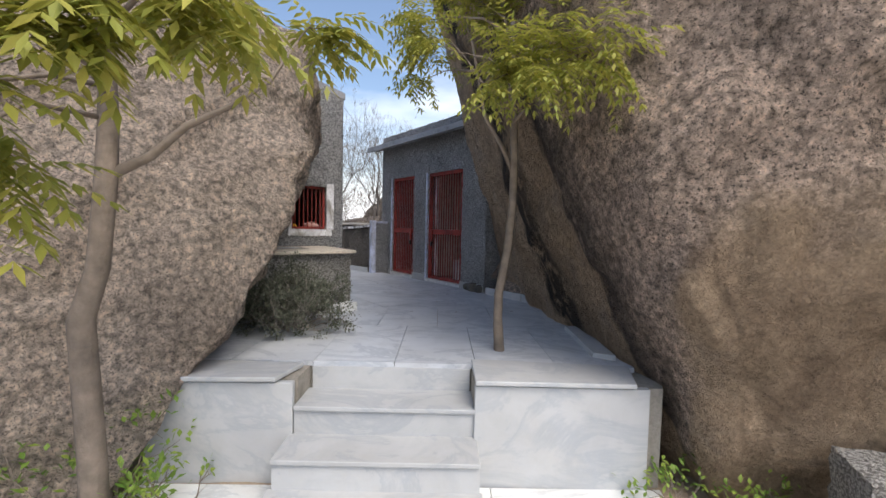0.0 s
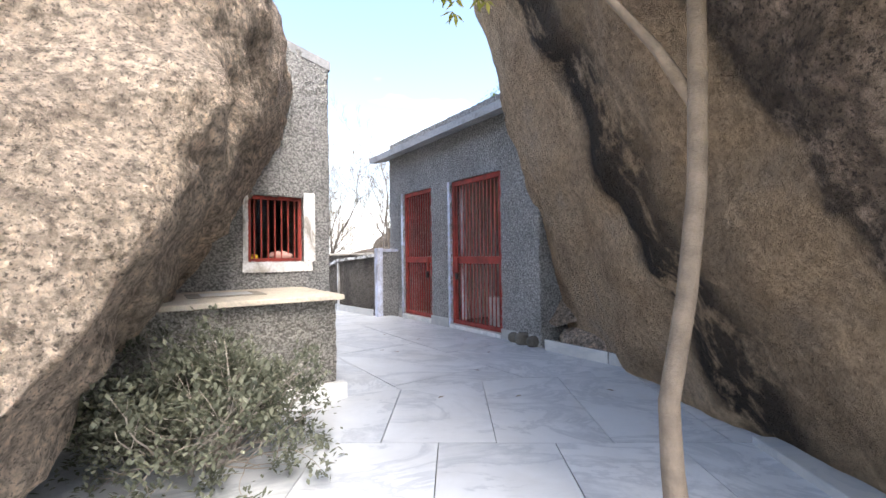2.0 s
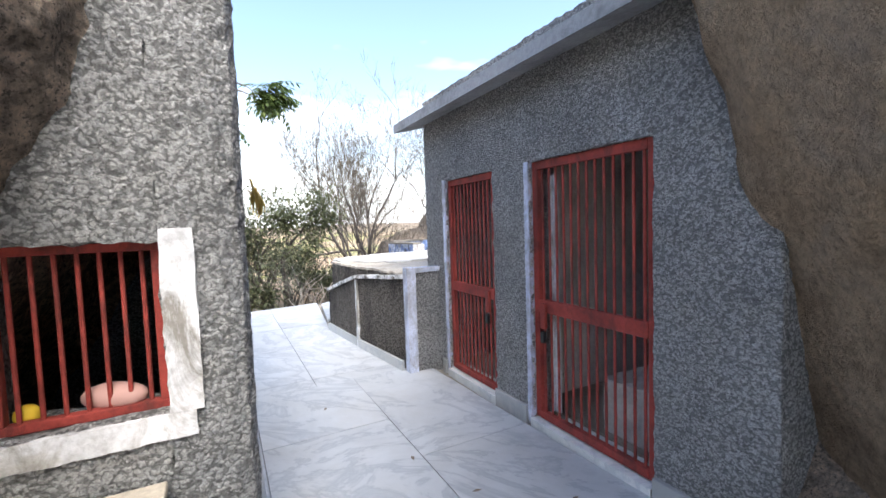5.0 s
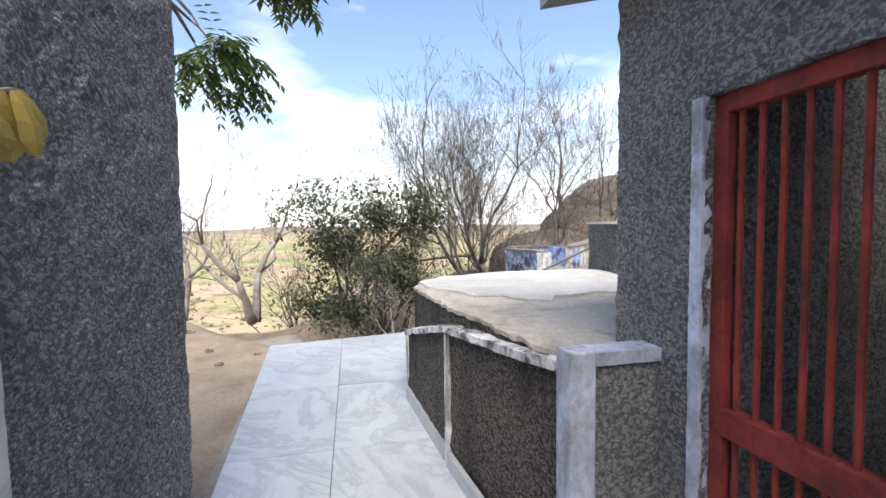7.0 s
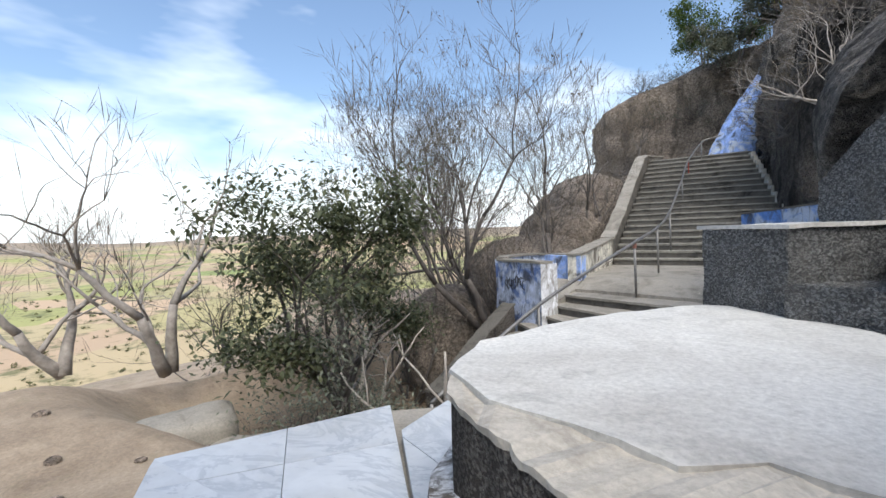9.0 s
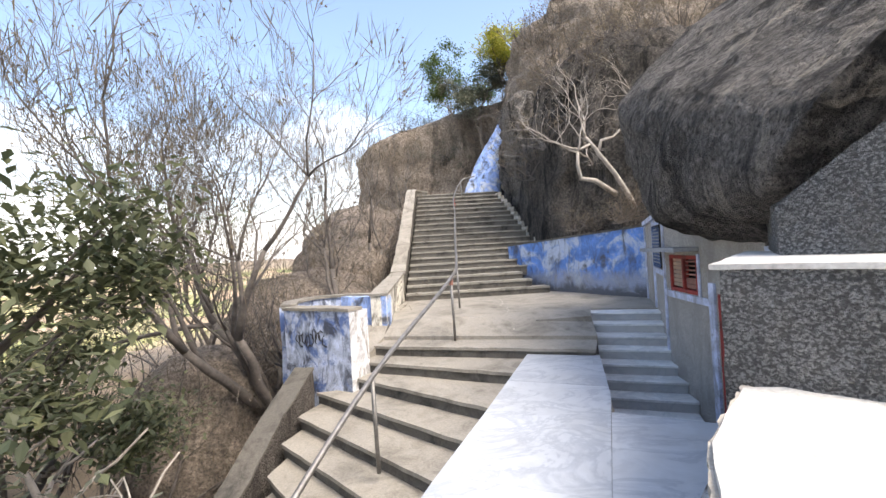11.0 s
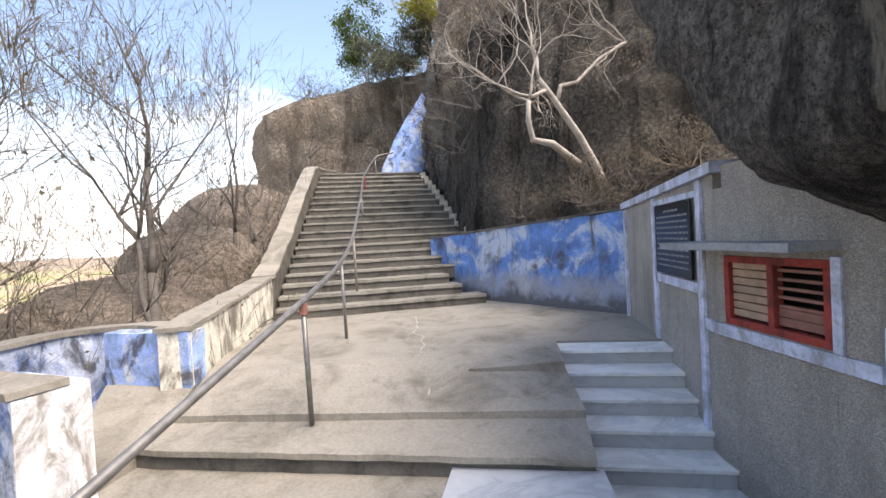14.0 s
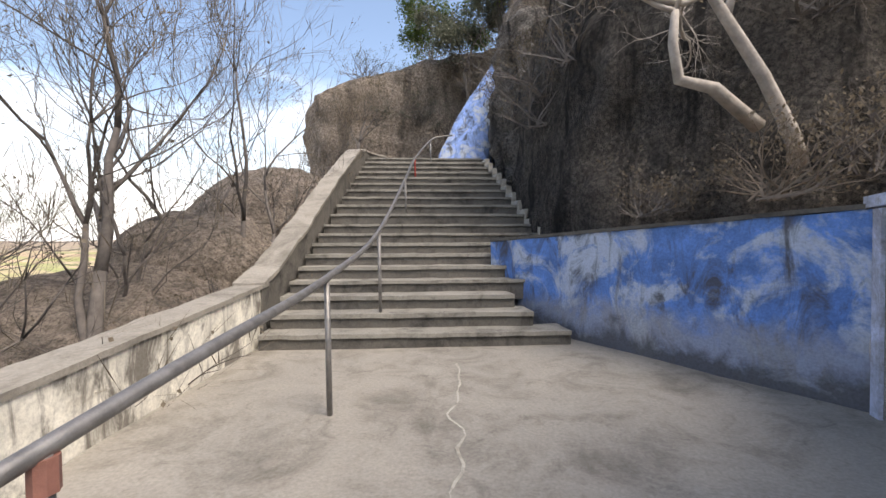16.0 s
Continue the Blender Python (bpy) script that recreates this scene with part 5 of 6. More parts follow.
part("coping", roughen(bm_prism([([g0 - gn * 0.02 - gd * 0.03, g1 + gd * 0.02 - gn * 0.02, g1 + gd * 0.02 + gn * 0.30, g0 + gn * 0.30 - gd * 0.03], 0.872, 0.92)]), 0.014, 4, 0.1), M_CONC, gb)
part("edge_band", roughen(bm_prism([([g1 + gd * 0.002, g1 + gd * 0.012, g1 + gd * 0.012 + gn * 0.42, g1 + gd * 0.002 + gn * 0.42], -2.0, 0.86)]), 0.003, 6, 0.12), M_WHITE, gb, "flaking white painted edge")
hoop = [(-3.93, 18.55), (-4.45, 18.9), (-5.05, 18.95), (-5.5, 18.65), (-5.72, 18.1), (-5.62, 17.45)]
part("back_wall", roughen(ribbon([(x, y, -1.5, 0.89) for x, y in hoop], 0.22), 0.016, 3, 0.12), M_PLANTER, gb)
part("back_coping", roughen(ribbon([(x, y, 0.892, 0.94) for x, y in hoop], 0.26), 0.014, 4, 0.1), M_CONC, gb, "curved cement coping")

# painted rock face at the top of the stairs

def painted_face():
    bm = bmesh.new()
    n = 26
    rows = []
    for i in range(n + 1):
        t = i / n
        c = Vector((0.25 + 1.9 * t ** 1.2, 29.0 + 0.8 * t, 4.1 + 4.2 * t))
        w = 0.72 * (1 - t) ** 0.5 + 0.10
        rows.append([bm.verts.new(c + Vector((w * s, -0.25 * w * s + 0.35 * abs(s), 0)) + noise.noise_vector(c * 1.7 + Vector((s, 0, 0))) * 0.12) for s in (-1, -0.6, -0.2, 0.2, 0.6, 1)])
    for r0, r1 in zip(rows, rows[1:]):
        for k in range(5):
            bm.faces.new((r0[k], r0[k + 1], r1[k + 1], r1[k]))
    ret = bmesh.ops.extrude_face_region(bm, geom=list(bm.faces))
    for v in [g for g in ret["geom"] if isinstance(g, bmesh.types.BMVert)]:
        v.co += Vector((0.5, 0.9, 0.0))
    ob = part("painted_rock", bm, M_BLUE_W, None, smooth=True)
    tagged(ob, "steep rock shoulder painted bright blue and white", "rock")


painted_face()

# ---- handrail ----
rail = empty("handrail")
tagged(rail, "bent steel pipe handrail running up the steps", "handrail")
POSTS = [((-4.75, 12.75), -1.35, -0.45), ((-3.91, 14.5), -0.47, 0.44), ((-2.75, 17.11), 0.25, 1.22), ((-2.37, 19.15), LAND, 1.46), ((-2.06, 21.5), 0.81, 1.86),
         ((-1.62, 24.55), 2.27, 2.98), ((-1.3, 26.9), 3.35, 3.86), ((-0.75, 28.5), 4.0, 4.72)]
for i, ((x, y), z, top) in enumerate(POSTS):
    part("post", bm_tube([[((x, y, z - 0.05), 0.022), ((x - 0.015, y, top), 0.022)]], 8), M_RED if i == 6 else M_RAIL, rail, smooth=True)
knots = [Vector((x - 0.015, y, top + 0.01)) for (x, y), z, top in POSTS] + [Vector((-0.45, 28.75, 4.90)), Vector((-0.04, 29.0, 5.02))]
run = []
for i in range(len(knots) - 1):
    a, b, c, d = knots[max(i - 1, 0)], knots[i], knots[i + 1], knots[min(i + 2, len(knots) - 1)]
    for k in range(6):
        t = k / 6
        run.append(((2 * b + (c - a) * t + (2 * a - 5 * b + 4 * c - d) * t * t + (3 * b - a - 3 * c + d) * t ** 3) / 2, 0.027))
run.append((knots[-1], 0.027))
part("pipe", bm_tube([run], 8), M_RAIL, rail, smooth=True)
part("collar", bm_tube([[((-2.763, 17.11, 1.12), 0.034), ((-2.764, 17.11, 1.21), 0.034)]], 8), M_LOUVRE, rail, "rusty red-brown clamp")

# ---- trees and plants ----
def grow(rng, start, way, length, radius, depth, spread=0.55, bend=0.25, lift=0.15, kids=(2, 3), shrink=0.72, paths=None, tips=None):
    """Limbs of a tree: each one bends, tapers and forks."""
    p, d = Vector(start), Vector(way).normalized()
    path = [(p.copy(), radius)]
    n = 4 if depth > 1 else 3
    for i in range(n):
        d = (d + Vector((rng.uniform(-1, 1), rng.uniform(-1, 1), rng.uniform(-1, 1))) * bend + Vector((0, 0, lift * 0.4))).normalized()
        p = p + d * (length / n)
        path.append((p.copy(), radius * (1 - 0.42 * (i + 1) / n)))
    paths.append(path)
    if depth <= 0:
        tips.append((p, d))
        return
    for k in range(rng.randint(*kids)):
        at = path[-1][0] if k == 0 else path[rng.randint(2, n)][0]
        side = Vector((rng.uniform(-1, 1), rng.uniform(-1, 1), rng.uniform(-0.6, 0.9))).normalized()
        nd2 = (d + side * spread * (0.6 if k == 0 else 1.25) + Vector((0, 0, lift))).normalized()
        grow(rng, at, nd2, length * shrink * rng.uniform(0.75, 1.15), radius * (0.60 if k == 0 else 0.46), depth - 1, spread, bend, lift, kids, shrink, paths, tips)


def add_leaf(bm, p, d, up, length, width):
    side = d.cross(up)
    if side.length < 1e-4:
        side = d.orthogonal()
    side = side.normalized() * width
    m = p + d * length * 0.45
    a, b, c, e = bm.verts.new(p), bm.verts.new(m + side + up * width * 0.25), bm.verts.new(p + d * length), bm.verts.new(m - side + up * width * 0.25)
    bm.faces.new((a, b, c))
    bm.faces.new((a, c, e))


def pinnate(bm, rng, p, d, length, leaflets, size):
    """A drooping compound leaf."""
    d = d.normalized()
    side = d.cross(Vector((0, 0, 1)))
    side = side.normalized() if side.length > 1e-3 else Vector((1, 0, 0))
    q = Vector(p)
    for i in range(leaflets):
        q = q + d * (length / leaflets)
        d = (d + Vector((0, 0, -0.13))).normalized()
        for s in (-1, 1):
            w = (d * 0.55 + side * s + Vector((0, 0, -0.35)) + Vector((rng.uniform(-1, 1), rng.uniform(-1, 1), rng.uniform(-1, 1))) * 0.2).normalized()
            add_leaf(bm, q, w, Vector((0, 0, 1)), size * rng.uniform(0.75, 1.2), size * 0.17)
    add_leaf(bm, q, d, Vector((0, 0, 1)), size, size * 0.17)


def neem(name, base, limbs, mat, label, seed, leaf=0.075, sprays=5, sides=8, reach=0.35):
    """limbs: the trunk and boughs as lists of (point, radius); sprays of compound leaves hang at the bough ends."""
    rng = random.Random(seed)
    t = empty(name)
    tagged(t, label, "tree")
    part("trunk", bm_tube([limbs[0]], sides), M_BARK, t, smooth=True)
    twigs, tips = [], []
    for bough in limbs[1:]:
        twigs.append(bough)
        p0, p1 = Vector(bough[-2][0]), Vector(bough[-1][0])
        grow(rng, p1, p1 - p0, reach, bough[-1][1] * 0.8, 2, 0.8, 0.2, 0.0, (2, 3), 0.75, twigs, tips)
    part("bough_frame", bm_tube(twigs, 6), M_BARK, t, smooth=True)["kind"] = "stuff"
    bm = bmesh.new()
    for p, d in tips:
        for _ in range(sprays):
            w = (d + Vector((rng.uniform(-1, 1), rng.uniform(-1, 1), rng.uniform(-0.9, 0.3)))).normalized()
            pinnate(bm, rng, p - d * rng.uniform(0, 0.2), w, rng.uniform(0.16, 0.3), rng.randint(5, 7), leaf)
    part("crown", bm, mat, t)["kind"] = "stuff"
    return t


def bare_tree(base, way, height, radius, seed, depth, label, mat, trunks=1, leafiness=0.0, lean=0.3, spread=0.5, lift=0.12):
    rng = random.Random(seed)
    t = empty("bare_tree")
    tagged(t, label, "tree")
    paths, tips = [], []
    for k in range(trunks):
        w = Vector(way) + Vector((rng.uniform(-1, 1), rng.uniform(-1, 1), 0)) * lean * (k > 0)
        grow(rng, Vector(base) + Vector((rng.uniform(-0.15, 0.15) * k, rng.uniform(-0.15, 0.15) * k, 0)), w, height * 0.27, radius, depth, spread, 0.2, lift, (2, 3) if depth < 6 else (3, 3), 0.80, paths, tips)
    part("trunk", bm_tube([p for p in paths if p[0][1] > radius * 0.3], 7), mat, t, smooth=True)
    part("limb_mass", bm_tube([p for p in paths if p[0][1] <= radius * 0.3], 4), mat, t, smooth=True)["kind"] = "stuff"
    bm = bmesh.new()
    for p, d in tips:
        for _ in range(4):
            w = (d + Vector((rng.uniform(-1, 1), rng.uniform(-1, 1), rng.uniform(-0.6, 0.9)))).normalized()
            n = rng.uniform(0.25, 0.6)
            add_leaf(bm, p, w, Vector((0, 0, 1)), n, 0.005)
            if rng.random() < leafiness:
                add_leaf(bm, p + w * n * rng.uniform(0.3, 1), Vector((rng.uniform(-1, 1), rng.uniform(-1, 1), rng.uniform(-1, 1))).normalized(), w, 0.055, 0.018)
    part("twig_mass", bm, M_TWIG_LEAF, t)["kind"] = "stuff"
    return t


def leafy_tree(base, height, radius, seed, label, mat, crown=(1.6, 1.6, 1.3), count=3200, leaf=0.16):
    rng = random.Random(seed)
    t = empty("leafy_tree")
    tagged(t, label, "tree")
    paths, tips = [], []
    grow(rng, base, (0.05, 0.05, 1), height * 0.36, radius, 5, 0.85, 0.2, 0.06, (2, 3), 0.72, paths, tips)
    part("trunk", bm_tube(paths, 6), M_BARK_DK, t, smooth=True)
    bm = bmesh.new()
    clumps = [(p, rng.uniform(0.22, 0.55)) for p, d in tips]
    for k in range(count):
        p, r = clumps[k % len(clumps)]
        o = Vector((rng.gauss(0, 1), rng.gauss(0, 1), rng.gauss(0, 0.75))) * r * 0.55
        w = Vector((rng.uniform(-1, 1), rng.uniform(-1, 1), rng.uniform(-0.9, 0.4))).normalized()
        add_leaf(bm, p + o, w, Vector((0, 0, 1)), leaf * rng.uniform(0.6, 1.2), leaf * 0.24)
    part("crown", bm, mat, t)["kind"] = "stuff"
    return t


def shrub(name, base, size, seed, label, twig_mat, leaf_mat=None, stems=26, leaf=0.05, per=14, flat=0.8):
    rng = random.Random(seed)
    t = empty(name)
    tagged(t, label, "shrub")
    paths, tips = [], []
    for _ in range(stems):
        w = Vector((rng.gauss(0, 1), rng.gauss(0, 1), rng.uniform(0.35, 1.3) * flat)).normalized()
        grow(rng, Vector(base) + Vector((rng.uniform(-1, 1), rng.uniform(-1, 1), 0)) * size * 0.18, w, size * rng.uniform(0.35, 0.6), size * 0.014, 2, 0.7, 0.25, 0.05, (2, 3), 0.66, paths, tips)
    part("stem_mass", bm_tube(paths, 3), twig_mat, t)["kind"] = "stuff"
    if leaf_mat is not None:
        bm = bmesh.new()
        for p, d in tips:
            for _ in range(per):
                w = (d * 0.6 + Vector((rng.uniform(-1, 1), rng.uniform(-1, 1), rng.uniform(-0.7, 1)))).normalized()
                add_leaf(bm, p + Vector((rng.gauss(0, 1), rng.gauss(0, 1), rng.gauss(0, 1))) * leaf * 0.9, w, Vector((0, 0, 1)), leaf * rng.uniform(0.6, 1.3), leaf * 0.26)
        part("foliage", bm, leaf_mat, t)["kind"] = "stuff"
    return t


# neem sapling beside the first steps
neem("neem_tree", (-0.5, 1.93, -0.72),
     [[((-0.55, 1.96, -0.75), 0.065), ((-0.53, 1.93, -0.2), 0.06), ((-0.54, 1.90, 0.5), 0.056), ((-0.44, 1.90, 0.75), 0.048), ((-0.42, 1.93, 1.15), 0.046), ((-0.42, 1.95, 1.45), 0.042), ((-0.45, 1.97, 1.75), 0.036), ((-0.52, 2.0, 2.4), 0.026)],
      [((-0.42, 1.94, 1.18), 0.026), ((-0.25, 2.0, 1.28), 0.022), ((-0.1, 2.05, 1.43), 0.018), ((0.08, 2.12, 1.54), 0.013), ((0.26, 2.18, 1.68), 0.010), ((0.38, 2.22, 1.88), 0.006)],
      [((-0.42, 1.95, 1.55), 0.016), ((-0.25, 1.7, 1.6), 0.012), ((0.05, 1.35, 1.52), 0.006)],
      [((-0.45, 1.97, 1.75), 0.018), ((-0.15, 1.7, 1.8), 0.012), ((0.2, 1.35, 1.66), 0.006)],
      [((-0.45, 1.97, 1.85), 0.016), ((-0.05, 1.75, 1.88), 0.011), ((0.36, 1.5, 1.72), 0.006)],
      [((-0.45, 1.97, 1.6), 0.014), ((-0.3, 1.6, 1.52), 0.01), ((-0.05, 1.22, 1.36), 0.006)],
      [((-0.45, 1.97, 1.45), 0.014), ((-0.4, 1.6, 1.42), 0.01), ((-0.2, 1.3, 1.25), 0.006)],
      [((-0.5, 1.97, 1.95), 0.014), ((-0.2, 1.9, 1.98), 0.01), ((0.15, 1.75, 1.82), 0.006)],
      [((-0.5, 1.97, 2.05), 0.012), ((-0.45, 1.5, 1.85), 0.009), ((-0.25, 1.15, 1.6), 0.006)]],
     M_NEEM, "young neem tree with yellow-green drooping leaves", 3, 0.085, 4, 8, 0.12)
# neem in the terrace
neem("neem_tree", (1.39, 3.57, 0.0),
     [[((1.39, 3.57, -0.02), 0.042), ((1.37, 3.58, 0.25), 0.036), ((1.37, 3.6, 0.45), 0.034), ((1.43, 3.6, 0.8), 0.033), ((1.46, 3.58, 1.15), 0.031), ((1.46, 3.56, 1.5), 0.03), ((1.44, 3.5, 2.0), 0.026), ((1.42, 3.45, 2.5), 0.02)],
      [((1.46, 3.57, 1.40), 0.022), ((1.36, 3.62, 1.62), 0.019), ((1.22, 3.68, 1.85), 0.014), ((1.1, 3.62, 2.45), 0.009)],
      [((1.44, 3.5, 1.8), 0.014), ((1.28, 3.45, 1.95), 0.01), ((1.1, 3.4, 2.2), 0.006)],
      [((1.44, 3.5, 2.0), 0.014), ((1.2, 3.6, 2.2), 0.01), ((0.95, 3.7, 2.25), 0.006)],
      [((1.43, 3.47, 2.2), 0.014), ((1.5, 3.4, 2.35), 0.01), ((1.55, 3.3, 2.35), 0.006)],
      [((1.43, 3.47, 2.3), 0.014), ((1.35, 3.6, 2.6), 0.01), ((1.2, 3.7, 2.75), 0.006)],
      [((1.43, 3.47, 1.75), 0.012), ((1.55, 3.42, 1.88), 0.008), ((1.62, 3.35, 1.92), 0.005)],
      [((1.43, 3.47, 2.1), 0.014), ((1.25, 3.35, 2.2), 0.01), ((1.15, 3.3, 2.2), 0.006)],
      [((1.43, 3.47, 1.95), 0.014), ((1.4, 3.65, 2.1), 0.01), ((1.3, 3.75, 2.45), 0.006)],
      [((1.43, 3.47, 2.4), 0.014), ((1.2, 3.5, 2.55), 0.01), ((0.95, 3.55, 2.6), 0.006)],
      [((1.43, 3.47, 2.4), 0.014), ((1.5, 3.6, 2.65), 0.01), ((1.55, 3.7, 2.8), 0.006)],
      [((1.44, 3.5, 2.0), 0.012), ((1.58, 3.48, 2.16), 0.009), ((1.72, 3.42, 2.18), 0.006)],
      [((1.44, 3.5, 2.1), 0.012), ((1.5, 3.4, 2.25), 0.009), ((1.5, 3.3, 2.2), 0.006)],
      [((1.44, 3.5, 1.95), 0.012), ((1.55, 3.38, 2.1), 0.009), ((1.6, 3.28, 2.12), 0.006)],
      [((1.44, 3.5, 2.05), 0.012), ((1.42, 3.65, 2.15), 0.009), ((1.4, 3.65, 2.45), 0.006)],
      [((1.44, 3.5, 2.0), 0.012), ((1.58, 3.3, 2.12), 0.009), ((1.68, 3.1, 2.05), 0.006)],
      [((1.44, 3.5, 2.05), 0.012), ((1.6, 3.2, 2.16), 0.009), ((1.74, 2.88, 2.05), 0.006)],
      [((1.44, 3.5, 1.98), 0.012), ((1.5, 3.2, 2.1), 0.009), ((1.58, 2.92, 2.02), 0.006)],
      [((1.44, 3.5, 1.95), 0.012), ((1.4, 3.3, 2.08), 0.009), ((1.42, 3.1, 2.0), 0.006)]],
     M_NEEM, "slender neem tree growing through the marble terrace", 8, 0.058, 8, 8, 0.2)
# neem behind the hut
hb = ab(-1.1, 3.7)
neem("neem_tree", hb,
     [[((hb.x, hb.y, -0.6), 0.09), ((hb.x + 0.05, hb.y, 1.2), 0.08), ((hb.x + 0.1, hb.y + 0.05, 2.6), 0.065), ((hb.x + 0.1, hb.y + 0.1, 3.9), 0.05)],
      [((hb.x + 0.1, hb.y + 0.05, 3.0), 0.03), ((-4.1, 8.35, 3.15), 0.02), ((-4.0, 8.52, 2.98), 0.01)],
      [((hb.x + 0.1, hb.y + 0.05, 3.1), 0.03), ((-4.05, 8.35, 3.2), 0.02), ((-3.85, 8.45, 2.95), 0.01)],
      [((hb.x + 0.1, hb.y + 0.05, 3.2), 0.03), ((-3.7, 8.35, 3.2), 0.02), ((-3.1, 8.32, 2.98), 0.01)],
      [((hb.x + 0.1, hb.y + 0.1, 3.5), 0.03), ((-3.7, 8.4, 3.3), 0.02), ((-3.2, 8.45, 3.1), 0.01)],
      [((hb.x + 0.1, hb.y + 0.05, 3.3), 0.03), ((-4.2, 8.45, 3.2), 0.02), ((-4.15, 8.62, 2.9), 0.01)]],
     M_NEEM_DK, "neem tree leaning over the hut roof", 12, 0.085, 6, 8, 0.22)

shrub("bush", ab(-1.25, -1.72, -0.02), 0.56, 5, "dense dusty grey-green thorny bush against the pedestal", M_BARK_PALE, M_BUSH, 70, 0.034, 30, 1.3)
shrub("plant", (-0.75, 2.28, -0.7), 0.62, 6, "fresh green weeds growing by the sapling", M_BARK, M_LEAF_Y, 10, 0.06, 7, 1.6)
shrub("plant", (-1.05, 1.95, -0.7), 0.5, 7, "fresh green weeds growing by the sapling", M_BARK, M_LEAF_Y, 9, 0.06, 7, 1.4)
shrub("plant", (-0.35, 2.3, -0.7), 0.45, 9, "fresh green weeds growing by the sapling", M_BARK, M_LEAF_Y, 6, 0.055, 6, 1.4)
shrub("plant", (2.52, 2.85, -0.7), 0.34, 10, "thin green weeds at the foot of the boulder", M_BARK, M_LEAF_Y, 6, 0.045, 5, 1.2)
shrub("plant", (2.9, 2.75, -0.7), 0.3, 11, "thin green weeds at the foot of the boulder", M_BARK, M_LEAF_Y, 6, 0.045, 5, 1.0)

# bare trees below the stairs
bare_tree((-6.0, 18.0, -1.0), (-0.35, -0.1, 1.0), 7.0, 0.105, 21, 6, "leafless many-stemmed tree with fine grey twigs", M_BARK_DK, 3, 0.15, 0.8, 0.8, 0.06)
bare_tree((-5.0, 20.8, -0.9), (-0.16, 0.0, 1.0), 9.0, 0.12, 33, 6, "tall leafless tree with a bent trunk beside the parapet", M_BARK_DK, 1, 0.1, 0.3, 0.8, 0.07)
bare_tree((-4.6, 24.0, 0.4), (-0.1, 0.1, 1.0), 6.4, 0.07, 34, 5, "thin leafless sapling among the rocks", M_BARK_DK, 3, 0.1, 0.5, 0.7)
bare_tree((-8.3, 21.0, -3.0), (0.0, 0.0, 1.0), 8.4, 0.11, 35, 6, "leafless tree on the slope below the stairs", M_BARK_DK, 2, 0.25, 0.4, 0.75)
bare_tree((-9.5, 17.0, -3.4), (0.05, 0.0, 1.0), 6.0, 0.10, 38, 5, "leafless tree on the slope below the stairs", M_BARK_DK, 2, 0.2, 0.6, 0.8)
bare_tree((-3.2, 31.6, 4.2), (-0.05, 0.0, 1.0), 4.4, 0.06, 36, 5, "small leafless tree at the head of the stairs", M_BARK_DK, 2, 0.5, 0.4, 0.7)
bare_tree((-11.2, 11.8, -0.6), (-0.15, 0.1, 1.0), 3.7, 0.11, 41, 5, "bleached dead tree with spreading bare limbs", M_BARK_PALE, 2, 0.0, 1.0, 0.95, 0.03)
bare_tree((-9.6, 12.6, -0.6), (0.1, 0.1, 1.0), 4.2, 0.11, 46, 5, "bleached dead tree with spreading bare limbs", M_BARK_PALE, 2, 0.0, 0.8, 0.9, 0.06)
leafy_tree((-6.85, 13.6, -2.2), 5.3, 0.13, 51, "dark green leafy tree with dusty foliage", M_LEAF, count=8000, leaf=0.13)
leafy_tree((-8.4, 15.2, -2.8), 4.4, 0.14, 54, "dark green leafy tree with dusty foliage", M_LEAF, count=7500, leaf=0.11)
leafy_tree((-6.3, 12.6, -2.4), 3.0, 0.08, 55, "low dusty leafy tree under the walkway", M_BUSH, count=3800, leaf=0.065)
leafy_tree((0.3, 34.4, 6.4), 7.0, 0.12, 57, "green tree on the rock dome above the stairs", M_NEEM_DK, count=9000, leaf=0.16)
leafy_tree((2.2, 33.8, 7.0), 6.6, 0.12, 58, "yellowing tree on the rock dome above the stairs", M_NEEM, count=9000, leaf=0.16)
leafy_tree((1.3, 32.6, 6.6), 5.6, 0.1, 59, "dusty green tree on the rock dome above the stairs", M_BUSH, count=9000, leaf=0.15)
# fallen trunk on the slope
ft = empty("fallen_tree")
tagged(ft, "bleached fallen tree trunk lying on the slope", "tree")
fp, ftips = [], []
fr = random.Random(77)
grow(fr, (-7.6, 12.6, -1.9), (0.8, 0.25, 0.12), 1.9, 0.13, 3, 0.9, 0.2, 0.05, (2, 3), 0.7, fp, ftips)
grow(fr, (-6.2, 13.2, -2.2), (-0.2, 0.3, 0.9), 1.2, 0.09, 3, 0.9, 0.25, 0.05, (2, 3), 0.7, fp, ftips)
part("trunk", bm_tube(fp, 7), M_BARK_PALE, ft, smooth=True)
for k, (x, y, z, h) in enumerate(((-5.9, 22.2, -0.4, 4.4), (-7.2, 20.0, -1.8, 4.6), (-6.0, 19.2, -1.0, 3.6), (-7.8, 17.2, -3.0, 4.4), (-9.0, 19.5, -3.2, 5.5), (-5.2, 26.0, 1.2, 3.6), (-10.5, 14.5, -2.4, 4.2))):
    bare_tree((x, y, z), (0.0, 0.0, 1.0), h, 0.05, 90 + k, 4, "thin tangled leafless tree on the slope", M_BARK_DK, 4, 0.2, 0.9, 0.85, 0.05)
